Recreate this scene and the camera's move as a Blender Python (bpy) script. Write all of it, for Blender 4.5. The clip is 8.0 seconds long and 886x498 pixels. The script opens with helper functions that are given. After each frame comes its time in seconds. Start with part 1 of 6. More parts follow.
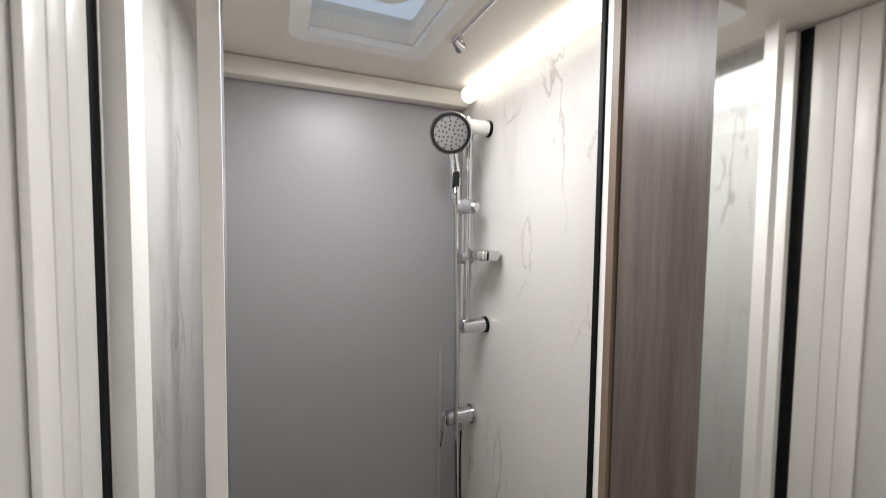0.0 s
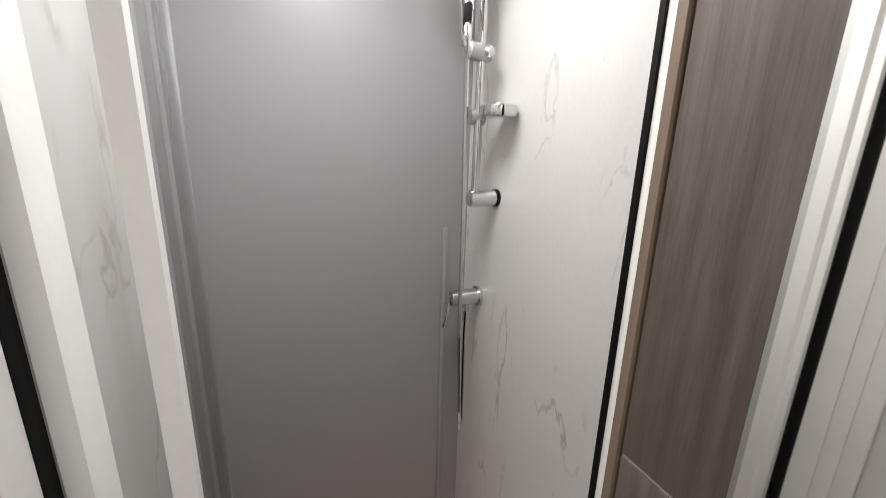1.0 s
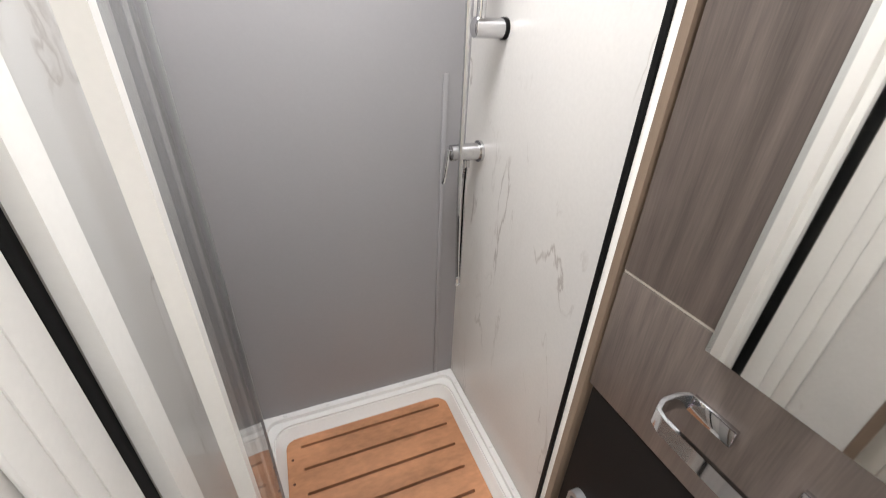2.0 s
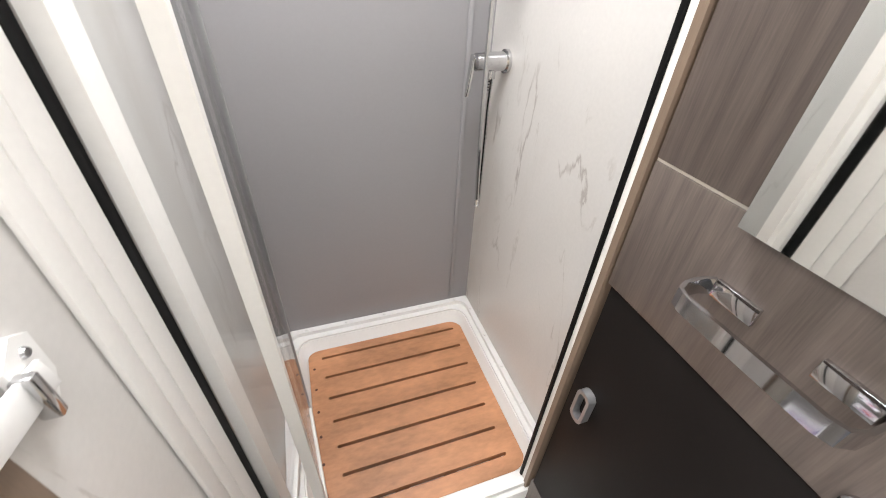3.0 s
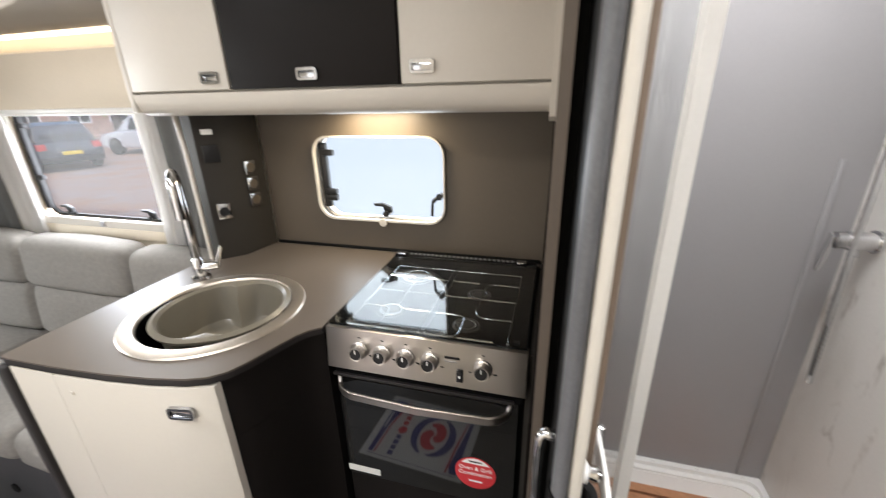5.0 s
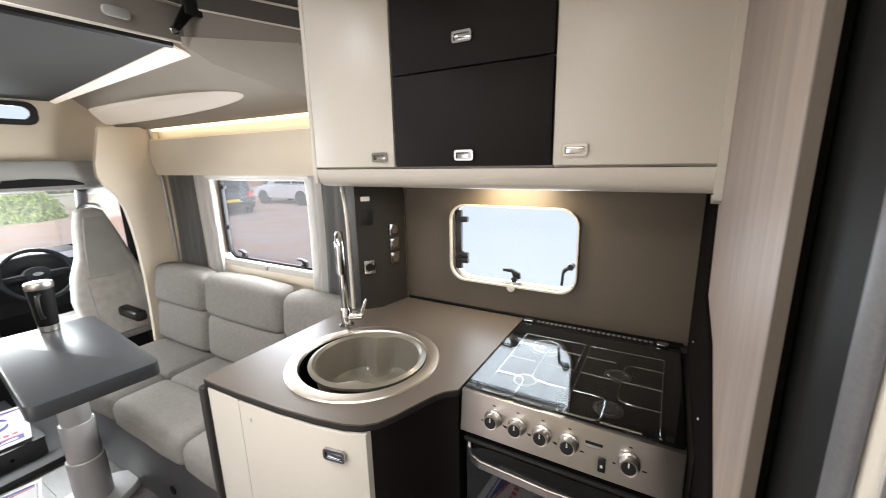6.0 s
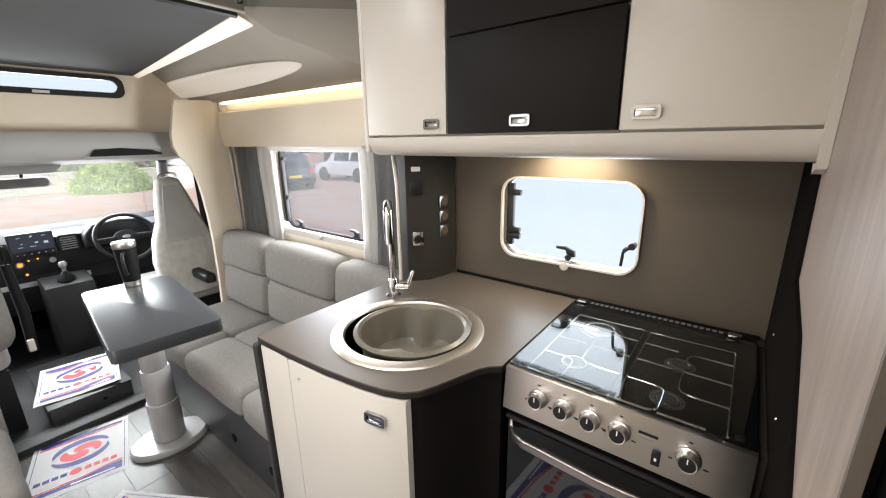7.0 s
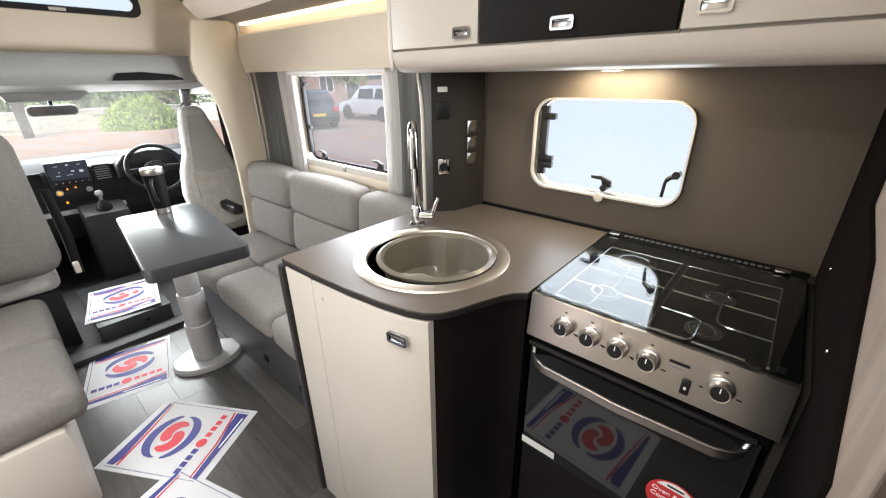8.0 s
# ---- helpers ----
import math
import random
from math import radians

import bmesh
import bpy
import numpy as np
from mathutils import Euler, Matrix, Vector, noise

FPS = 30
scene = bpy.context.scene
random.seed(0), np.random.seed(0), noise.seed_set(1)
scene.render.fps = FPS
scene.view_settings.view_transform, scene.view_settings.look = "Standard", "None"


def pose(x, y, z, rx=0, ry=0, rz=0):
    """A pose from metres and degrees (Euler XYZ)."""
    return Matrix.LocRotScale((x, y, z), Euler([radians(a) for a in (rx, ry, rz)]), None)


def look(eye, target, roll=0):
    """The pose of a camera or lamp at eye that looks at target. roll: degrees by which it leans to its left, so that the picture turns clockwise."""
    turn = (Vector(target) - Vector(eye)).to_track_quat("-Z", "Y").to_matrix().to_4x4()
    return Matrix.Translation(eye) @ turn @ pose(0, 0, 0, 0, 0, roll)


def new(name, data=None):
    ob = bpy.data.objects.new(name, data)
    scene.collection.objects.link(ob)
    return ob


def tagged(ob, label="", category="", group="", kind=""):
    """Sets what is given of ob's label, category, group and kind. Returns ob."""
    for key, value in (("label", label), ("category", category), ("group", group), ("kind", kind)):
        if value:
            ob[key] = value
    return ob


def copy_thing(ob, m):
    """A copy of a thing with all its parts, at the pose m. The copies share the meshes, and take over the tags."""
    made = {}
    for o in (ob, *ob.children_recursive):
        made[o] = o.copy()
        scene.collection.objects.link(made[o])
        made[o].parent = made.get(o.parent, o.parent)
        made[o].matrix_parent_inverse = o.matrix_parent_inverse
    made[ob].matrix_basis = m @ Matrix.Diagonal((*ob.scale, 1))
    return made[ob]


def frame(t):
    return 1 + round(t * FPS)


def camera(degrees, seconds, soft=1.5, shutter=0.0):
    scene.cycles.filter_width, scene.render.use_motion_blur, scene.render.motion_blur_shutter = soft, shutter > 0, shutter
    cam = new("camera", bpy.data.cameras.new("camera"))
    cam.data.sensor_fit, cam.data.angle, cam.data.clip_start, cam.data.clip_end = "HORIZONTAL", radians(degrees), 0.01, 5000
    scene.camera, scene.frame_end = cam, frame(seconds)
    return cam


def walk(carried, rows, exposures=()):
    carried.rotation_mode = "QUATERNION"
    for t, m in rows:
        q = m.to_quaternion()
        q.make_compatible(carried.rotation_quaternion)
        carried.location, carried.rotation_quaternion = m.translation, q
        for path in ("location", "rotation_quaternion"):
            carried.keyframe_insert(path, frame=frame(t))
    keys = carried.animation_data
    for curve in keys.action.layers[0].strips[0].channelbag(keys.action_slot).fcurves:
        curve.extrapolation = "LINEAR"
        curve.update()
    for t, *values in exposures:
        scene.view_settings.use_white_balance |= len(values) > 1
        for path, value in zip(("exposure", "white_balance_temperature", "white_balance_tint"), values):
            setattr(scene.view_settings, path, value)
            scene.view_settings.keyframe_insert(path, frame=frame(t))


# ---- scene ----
cam = camera(96.5, 8.0, soft=0.95, shutter=0.35)
PATH = [
    (0, (1.367, 1.019, 1.595), (2.152, 2.855, 1.489), 0.7),
    (0.5, (1.379, 1.078, 1.539), (2.17, 2.892, 1.253), 1.4),
    (1, (1.408, 1.105, 1.458), (2.148, 2.894, 0.958), 1.6),
    (1.5, (1.413, 1.111, 1.398), (2.127, 2.82, 0.642), 1.9),
    (2, (1.416, 1.109, 1.345), (2.097, 2.715, 0.368), 2.4),
    (2.2, (1.401, 1.102, 1.333), (2.085, 2.666, 0.29), 2.9),
    (3.3, (1.398, 1.057, 1.27), (1.874, 2.574, 0.056), 2.6),
    (3.5, (1.382, 1.036, 1.275), (1.785, 2.59, 0.082), 2.2),
    (4, (1.305, 0.993, 1.31), (1.455, 2.671, 0.233), 0.6),
    (4.3, (1.263, 0.97, 1.335), (1.211, 2.715, 0.36), -0.4),
    (4.5, (1.235, 0.955, 1.361), (1.048, 2.728, 0.455), -0.9),
    (4.7, (1.207, 0.947, 1.374), (0.888, 2.74, 0.547), -1.1),
    (5, (1.167, 0.929, 1.402), (0.659, 2.726, 0.685), -1.3),
    (6.3, (1.073, 0.86, 1.452), (0.014, 2.503, 1.028), -1.1),
    (6.5, (1.073, 0.871, 1.447), (-0.035, 2.476, 1.003), -1.1),
    (7, (1.07, 0.895, 1.418), (-0.106, 2.42, 0.881), -0.9),
    (7.5, (1.062, 0.906, 1.386), (-0.144, 2.355, 0.716), -0.8),
    (8, (1.051, 0.911, 1.358), (-0.162, 2.287, 0.559), -0.7),
]
walk(cam, [(t, look(eye, target, roll)) for t, eye, target, roll in PATH],
     exposures=[(0, 0.68), (0.5, 0.74), (1, 1.0), (2, 1.74), (3.5, 2.1), (4.5, 1.70), (5.2, 1.58), (6.5, 1.6), (8, 1.6)])

# ---- world, sun, large lights ----
world = bpy.data.worlds.new("sky")
scene.world = world
world.use_nodes = True
wn = world.node_tree.nodes
sky = wn.new("ShaderNodeTexSky")
sky.sky_type, sky.sun_disc = "NISHITA", False
sky.sun_elevation, sky.sun_rotation = radians(48), radians(131)
sky.dust_density, sky.air_density = 3.0, 1.0
world.node_tree.links.new(sky.outputs[0], wn["Background"].inputs[0])
wn["Background"].inputs[1].default_value = 0.115
sun = new("sun", bpy.data.lights.new("sun", "SUN"))
sun.data.energy, sun.data.angle, sun.data.color = 0.5, radians(16), (1.0, 0.96, 0.9)
sun.matrix_world = look((16, -14, 24), (0, 0, 0))


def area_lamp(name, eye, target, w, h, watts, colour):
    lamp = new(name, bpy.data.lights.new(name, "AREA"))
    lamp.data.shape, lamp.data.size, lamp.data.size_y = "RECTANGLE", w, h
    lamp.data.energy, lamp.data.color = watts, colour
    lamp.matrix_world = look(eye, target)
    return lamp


# daylight in the openings: kitchen window, roof light of the shower room
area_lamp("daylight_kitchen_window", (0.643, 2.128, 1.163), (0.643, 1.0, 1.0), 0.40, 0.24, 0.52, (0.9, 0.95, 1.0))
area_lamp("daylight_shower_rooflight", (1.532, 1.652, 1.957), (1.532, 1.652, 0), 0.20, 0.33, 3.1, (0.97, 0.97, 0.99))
# fill lamps in unseen roof openings, added to brighten living area, aisle and washroom
area_lamp("added_fill_living", (0.55, 0.56, 2.012), (0.55, 0.56, 0), 0.46, 0.46, 4.9, (1.0, 0.96, 0.90))
area_lamp("added_fill_aisle", (-0.20, 0.86, 2.140), (-0.20, 0.86, 0), 0.36, 0.46, 5.2, (0.98, 0.98, 1.0))
area_lamp("added_fill_washroom", (1.51, 0.65, 2.012), (1.51, 0.65, 0), 0.28, 0.28, 2.2, (0.97, 0.97, 0.99))
# fill lamp in an added doorway out of view, brightens floor and mats
area_lamp("added_fill_doorway", (-0.10, -0.08, 1.00), (-0.10, 1.0, 0.75), 0.56, 1.50, 2.0, (0.97, 0.99, 1.0))
# daylight through the windscreen, the dinette window and the window over the cab
area_lamp("daylight_windscreen", (-2.98, 1.04, 1.21), (-1.92, 1.04, -0.47), 1.85, 0.85, 50, (0.97, 0.99, 1.0))
area_lamp("daylight_dinette_window", (-0.625, 2.165, 1.17), (-0.625, 0.5, 1.17), 0.66, 0.40, 10, (0.97, 0.99, 1.0))
area_lamp("daylight_overcab_window", (-1.72, 1.10, 1.706), (0.5, 1.10, 1.706), 1.0, 0.05, 1.0, (0.97, 0.99, 1.0))
# small spot under the wall cupboards
area_lamp("cupboard_spot", (0.66, 1.99, 1.366), (0.66, 2.03, 0.9), 0.20, 0.04, 1.0, (1.0, 0.84, 0.60))

# ---- materials ----


def mat(name, colour, rough=0.5, metal=0.0, var=0.12, scale=6.0, fine=140.0, bump=0.05, stretch=(1, 1, 1), coat=0.0, dist=0.002, rvar=0.08, per_object=0.0, spec=0.5):
    m = bpy.data.materials.new(name)
    m.use_nodes = True
    n, l = m.node_tree.nodes, m.node_tree.links
    b = n["Principled BSDF"]
    co = n.new("ShaderNodeTexCoord")
    mp = n.new("ShaderNodeMapping")
    mp.inputs["Scale"].default_value = stretch
    l.new(co.outputs["Object"], mp.inputs["Vector"])
    big, small = n.new("ShaderNodeTexNoise"), n.new("ShaderNodeTexNoise")
    big.inputs["Scale"].default_value, big.inputs["Detail"].default_value = scale, 5
    small.inputs["Scale"].default_value, small.inputs["Detail"].default_value = fine, 3
    l.new(mp.outputs[0], big.inputs["Vector"])
    l.new(mp.outputs[0], small.inputs["Vector"])
    mix = n.new("ShaderNodeMath")
    mix.operation = "MULTIPLY_ADD"
    mix.inputs[1].default_value = 0.35
    l.new(small.outputs[0], mix.inputs[0])
    half = n.new("ShaderNodeMath")
    half.operation = "MULTIPLY"
    half.inputs[1].default_value = 0.65
    l.new(big.outputs[0], half.inputs[0])
    l.new(half.outputs[0], mix.inputs[2])
    last = mix.outputs[0]
    if per_object:
        info, add = n.new("ShaderNodeObjectInfo"), n.new("ShaderNodeMath")
        add.operation = "MULTIPLY_ADD"
        add.inputs[1].default_value = per_object
        l.new(info.outputs["Random"], add.inputs[0])
        l.new(last, add.inputs[2])
        last = add.outputs[0]
    ramp = n.new("ShaderNodeValToRGB")
    lo, hi = 0.3, 0.7 + per_object
    ramp.color_ramp.elements[0].position, ramp.color_ramp.elements[1].position = lo, min(1, hi)
    ramp.color_ramp.elements[0].color = (*[c * (1 - var) for c in colour], 1)
    ramp.color_ramp.elements[1].color = (*[min(1, c * (1 + var)) for c in colour], 1)
    l.new(last, ramp.inputs[0])
    l.new(ramp.outputs[0], b.inputs["Base Color"])
    rr = n.new("ShaderNodeMapRange")
    rr.inputs["To Min"].default_value, rr.inputs["To Max"].default_value = max(0.02, rough - rvar), min(1, rough + rvar)
    l.new(big.outputs[0], rr.inputs["Value"])
    l.new(rr.outputs[0], b.inputs["Roughness"])
    b.inputs["Metallic"].default_value = metal
    b.inputs["Coat Weight"].default_value = coat
    b.inputs["Specular IOR Level"].default_value = spec
    if bump:
        bp = n.new("ShaderNodeBump")
        bp.inputs["Strength"].default_value, bp.inputs["Distance"].default_value = bump, dist
        l.new(small.outputs[0], bp.inputs["Height"])
        l.new(bp.outputs[0], b.inputs["Normal"])
    return m


def marble(name):
    """White laminate with thin broken grey-brown veins that run mostly upright."""
    m = mat(name, (0.64, 0.62, 0.595), 0.32, var=0.06, scale=2.5, bump=0.0)
    n, l = m.node_tree.nodes, m.node_tree.links
    b = n["Principled BSDF"]
    co, mp = n.new("ShaderNodeTexCoord"), n.new("ShaderNodeMapping")
    mp.inputs["Scale"].default_value = (1.0, 1.0, 0.36)
    mp.inputs["Rotation"].default_value = (0.25, 0.1, 0)
    l.new(co.outputs["Object"], mp.inputs["Vector"])
    base = b.inputs["Base Color"].links[0].from_socket
    for scale, width, lo, hi, colour, amount, broken in ((3.4, 0.007, 0.50, 0.60, (0.30, 0.26, 0.235), 0.7, 2.8), (5.6, 0.008, 0.52, 0.62, (0.36, 0.32, 0.285), 0.5, 2.2), (2.2, 0.05, 0.46, 0.64, (0.47, 0.43, 0.39), 0.55, 1.2)):
        vein, gate = n.new("ShaderNodeTexNoise"), n.new("ShaderNodeTexNoise")
        vein.inputs["Scale"].default_value, vein.inputs["Detail"].default_value, vein.inputs["Distortion"].default_value = scale, 8, 0.6
        gate.inputs["Scale"].default_value, gate.inputs["Detail"].default_value = scale * broken, 4
        l.new(mp.outputs[0], vein.inputs["Vector"])
        shift = n.new("ShaderNodeVectorMath")
        shift.inputs[1].default_value = (3.1, 7.7, 1.3)
        l.new(mp.outputs[0], shift.inputs[0])
        l.new(shift.outputs[0], gate.inputs["Vector"])
        off, ab, r1, r2, mul = (n.new("ShaderNodeMath"), n.new("ShaderNodeMath"), n.new("ShaderNodeMapRange"), n.new("ShaderNodeMapRange"), n.new("ShaderNodeMath"))
        off.operation, off.inputs[1].default_value = "SUBTRACT", 0.5
        ab.operation, mul.operation = "ABSOLUTE", "MULTIPLY"
        l.new(vein.outputs[0], off.inputs[0])
        l.new(off.outputs[0], ab.inputs[0])
        r1.inputs["From Min"].default_value, r1.inputs["From Max"].default_value = 0.0, width
        r1.inputs["To Min"].default_value, r1.inputs["To Max"].default_value = amount, 0.0
        l.new(ab.outputs[0], r1.inputs["Value"])
        r2.inputs["From Min"].default_value, r2.inputs["From Max"].default_value = lo, hi
        l.new(gate.outputs[0], r2.inputs["Value"])
        l.new(r1.outputs[0], mul.inputs[0])
        l.new(r2.outputs[0], mul.inputs[1])
        mix = n.new("ShaderNodeMix")
        mix.data_type = "RGBA"
        mix.inputs[7].default_value = (*colour, 1)
        l.new(mul.outputs[0], mix.inputs[0])
        l.new(base, mix.inputs[6])
        base = mix.outputs[2]
    l.new(base, b.inputs["Base Color"])
    return m


def glass(name, tint=(1, 1, 1), rough=0.0, gloss=0.8, face=0.04, haze=0.0):
    m = bpy.data.materials.new(name)
    m.use_nodes = True
    n, l = m.node_tree.nodes, m.node_tree.links
    out = n["Material Output"]
    n.remove(n["Principled BSDF"])
    clear, shine, mix, fr = n.new("ShaderNodeBsdfTransparent"), n.new("ShaderNodeBsdfGlossy"), n.new("ShaderNodeMixShader"), n.new("ShaderNodeLayerWeight")
    clear.inputs[0].default_value = (*tint, 1)
    shine.inputs["Roughness"].default_value = rough
    fr.inputs[0].default_value = 0.5
    pw, ma = n.new("ShaderNodeMath"), n.new("ShaderNodeMath")
    pw.operation, pw.inputs[1].default_value = "POWER", 5.0
    ma.operation, ma.inputs[1].default_value, ma.inputs[2].default_value = "MULTIPLY_ADD", gloss, face
    l.new(fr.outputs["Facing"], pw.inputs[0])
    l.new(pw.outputs[0], ma.inputs[0])
    l.new(ma.outputs[0], mix.inputs[0])
    if haze:
        dull, veil = n.new("ShaderNodeBsdfTranslucent"), n.new("ShaderNodeMixShader")
        dull.inputs[0].default_value, veil.inputs[0].default_value = (0.9, 0.9, 0.9, 1), haze
        l.new(clear.outputs[0], veil.inputs[1])
        l.new(dull.outputs[0], veil.inputs[2])
        l.new(veil.outputs[0], mix.inputs[1])
    else:
        l.new(clear.outputs[0], mix.inputs[1])
    l.new(shine.outputs[0], mix.inputs[2])
    l.new(mix.outputs[0], out.inputs[0])
    return m


def glow(name, colour, strength, base=0.9):
    m = bpy.data.materials.new(name)
    m.use_nodes = True
    b = m.node_tree.nodes["Principled BSDF"]
    b.inputs["Base Color"].default_value = (base, base, base * 0.98, 1)
    b.inputs["Emission Color"].default_value, b.inputs["Emission Strength"].default_value = (*colour, 1), strength
    return m


M_CREAM = mat("cream_laminate", (0.53, 0.495, 0.44), 0.38, var=0.03, scale=2, bump=0.02)
M_CREAMWALL = mat("cream_wall_lining", (0.66, 0.58, 0.46), 0.6, var=0.05, scale=3, bump=0.06)
M_CEIL = mat("ceiling_lining", (0.72, 0.69, 0.63), 0.6, var=0.04, scale=3, bump=0.05)
M_DARK = mat("dark_brown_laminate", (0.0095, 0.0078, 0.0072), 0.55, var=0.1, scale=3, bump=0.03, spec=0.13)
M_GUARD = mat("matt_dark_brown_guard", (0.0085, 0.0072, 0.0068), 0.8, var=0.1, scale=3, bump=0.03, spec=0.0)
M_BLACK = mat("black_rubber_and_gap_shade", (0.004, 0.004, 0.004), 0.6, var=0.1, spec=0.15)
M_BLACKPL = mat("black_plastic", (0.010, 0.010, 0.011), 0.42, var=0.15, bump=0.04, spec=0.35)
M_DASH = mat("dark_grey_dash_plastic", (0.022, 0.0225, 0.024), 0.75, var=0.15, fine=400, bump=0.12, spec=0.12)
M_WORKTOP = mat("taupe_worktop", (0.098, 0.081, 0.067), 0.36, var=0.08, scale=5, fine=260, bump=0.03, rvar=0.05)
M_EDGE = mat("dark_worktop_edging", (0.018, 0.016, 0.016), 0.45, var=0.1, spec=0.35)
M_COLUMN = mat("dark_taupe_column_laminate", (0.028, 0.025, 0.022), 0.65, var=0.06, scale=3, bump=0.04, spec=0.2)
M_SPLASH = mat("taupe_splashback", (0.080, 0.063, 0.046), 0.5, var=0.06, scale=3, bump=0.04)
M_WOOD = mat("grey_brown_wood_laminate", (0.122, 0.098, 0.086), 0.42, var=0.36, scale=9, fine=60, bump=0.08, stretch=(9, 9, 0.45))
M_WOODLITE = mat("pale_ash_wood_laminate", (0.265, 0.212, 0.180), 0.45, var=0.30, scale=4, fine=40, bump=0.06, stretch=(9, 9, 0.4))
M_BROWN = mat("brown_edge_band", (0.20, 0.145, 0.105), 0.5, var=0.15, stretch=(6, 6, 0.6))
M_BAND = mat("dark_taupe_edge_band", (0.11, 0.088, 0.072), 0.5, var=0.15, stretch=(6, 6, 0.6))
M_MARBLE = marble("marbled_white_laminate")
M_SHOWER = mat("satin_grey_shower_panel", (0.29, 0.282, 0.288), 0.40, var=0.03, scale=1.5, bump=0.02)
M_WHITE = mat("white_plastic", (0.80, 0.79, 0.77), 0.35, var=0.04, scale=4, bump=0.02)
M_WHITEPR = mat("white_aluminium_profile", (0.82, 0.80, 0.765), 0.35, var=0.04, bump=0.02)
M_GREYPR = mat("grey_door_edging", (0.10, 0.10, 0.107), 0.45, var=0.25, fine=300, bump=0.08)
M_ALU = mat("satin_aluminium", (0.40, 0.40, 0.41), 0.35, 0.7, var=0.06, bump=0.02)
M_CHROME = mat("chrome", (0.62, 0.62, 0.63), 0.07, 1.0, var=0.04, bump=0.0, rvar=0.03)
M_CHROMED = mat("smoked_chrome", (0.42, 0.42, 0.43), 0.15, 1.0, var=0.1, bump=0.0, rvar=0.03)
M_STEEL = mat("brushed_steel", (0.56, 0.53, 0.50), 0.33, 1.0, var=0.03, scale=5, fine=240, bump=0.0, stretch=(0.6, 6, 6), rvar=0.06)
M_SINKRIM = mat("satin_steel_rim", (0.66, 0.60, 0.53), 0.38, 1.0, var=0.06, scale=6, bump=0.02)
M_SINK = mat("taupe_composite_sink", (0.15, 0.136, 0.108), 0.30, var=0.08, fine=300, bump=0.05)
M_HOB = mat("black_enamel", (0.0035, 0.0035, 0.004), 0.5, var=0.05, bump=0.0, spec=0.05, rvar=0.02)
M_HOBGLASS = glass("hob_lid_glass", (0.80, 0.82, 0.82), face=0.07)
M_OVENGLASS = mat("black_oven_glass", (0.008, 0.008, 0.008), 0.04, var=0.1, bump=0.0, rvar=0.02, coat=0.0, spec=0.62)
M_GLASS = glass("clear_glass", (0.97, 0.98, 0.98))
M_DOORGLASS = glass("shower_door_glass", (0.99, 0.993, 0.993), gloss=0.16, face=0.02)
M_HAZY = glass("hazy_acrylic_window", (0.62, 0.63, 0.66), gloss=0.03, face=0.003, haze=0.006)
M_SCREENGLASS = glass("windscreen_glass", (0.93, 0.95, 0.94), gloss=0.4, haze=0.007)
M_ACRYLIC = glass("acrylic_window", (0.95, 0.97, 0.98), gloss=0.08, face=0.002)
M_MIRROR = mat("mirror_silver", (0.88, 0.88, 0.86), 0.02, 1.0, var=0.01, bump=0.0, rvar=0.01)
M_TEAK = mat("orange_brown_marine_ply", (0.46, 0.220, 0.112), 0.42, var=0.34, scale=5, fine=34, bump=0.06, stretch=(1.0, 2.4, 2.4))
M_TEAKDK = mat("dark_batten_wood", (0.09, 0.032, 0.018), 0.7, var=0.3)
M_FABRIC = mat("grey_beige_woven_fabric", (0.215, 0.202, 0.186), 0.95, var=0.13, scale=70, fine=480, bump=0.45, dist=0.004, spec=0.2)
M_FABRIC2 = mat("light_grey_cab_fabric", (0.52, 0.505, 0.475), 0.95, var=0.16, scale=25, fine=600, bump=0.25, dist=0.003)
M_FABRICDK = mat("mid_grey_seat_cover_fabric", (0.44, 0.445, 0.44), 0.85, var=0.12, fine=500, bump=0.25)
M_CURTAIN = mat("dark_grey_curtain_cloth", (0.21, 0.21, 0.205), 0.9, var=0.15, fine=500, bump=0.25, stretch=(1, 1, 0.5))
M_SHEER = mat("white_net_curtain_cloth", (0.80, 0.79, 0.78), 0.9, var=0.05, fine=500, bump=0.2)
n_, l_ = M_SHEER.node_tree.nodes, M_SHEER.node_tree.links
tl_, mx_ = n_.new("ShaderNodeBsdfTranslucent"), n_.new("ShaderNodeMixShader")
tl_.inputs[0].default_value, mx_.inputs[0].default_value = (0.85, 0.84, 0.83, 1), 0.5
l_.new(n_["Principled BSDF"].outputs[0], mx_.inputs[1])
l_.new(tl_.outputs[0], mx_.inputs[2])
l_.new(mx_.outputs[0], n_["Material Output"].inputs[0])
M_TABLE = mat("slate_grey_table_laminate", (0.045, 0.048, 0.052), 0.30, var=0.08, scale=4, fine=250, bump=0.03)
M_PEDESTAL = mat("silver_grey_painted_metal", (0.42, 0.42, 0.42), 0.38, 0.2, var=0.05, bump=0.02)
M_SOFABASE = mat("charcoal_base_board", (0.040, 0.040, 0.043), 0.5, var=0.15, bump=0.05)
M_PAPER = mat("white_paper", (0.90, 0.90, 0.90), 0.7, var=0.03, fine=300, bump=0.05)
M_PBLUE = mat("blue_print", (0.035, 0.035, 0.20), 0.6, var=0.1)
M_PRED = mat("red_print", (0.58, 0.030, 0.045), 0.6, var=0.1)
M_CABFLOOR = mat("black_cab_floor_rubber", (0.016, 0.016, 0.017), 0.6, var=0.3, fine=300, bump=0.2)
M_FLOOR = mat("dark_grey_oak_vinyl", (0.062, 0.055, 0.049), 0.34, var=0.65, scale=5, fine=30, bump=0.12, stretch=(0.8, 8, 8), per_object=0.22)
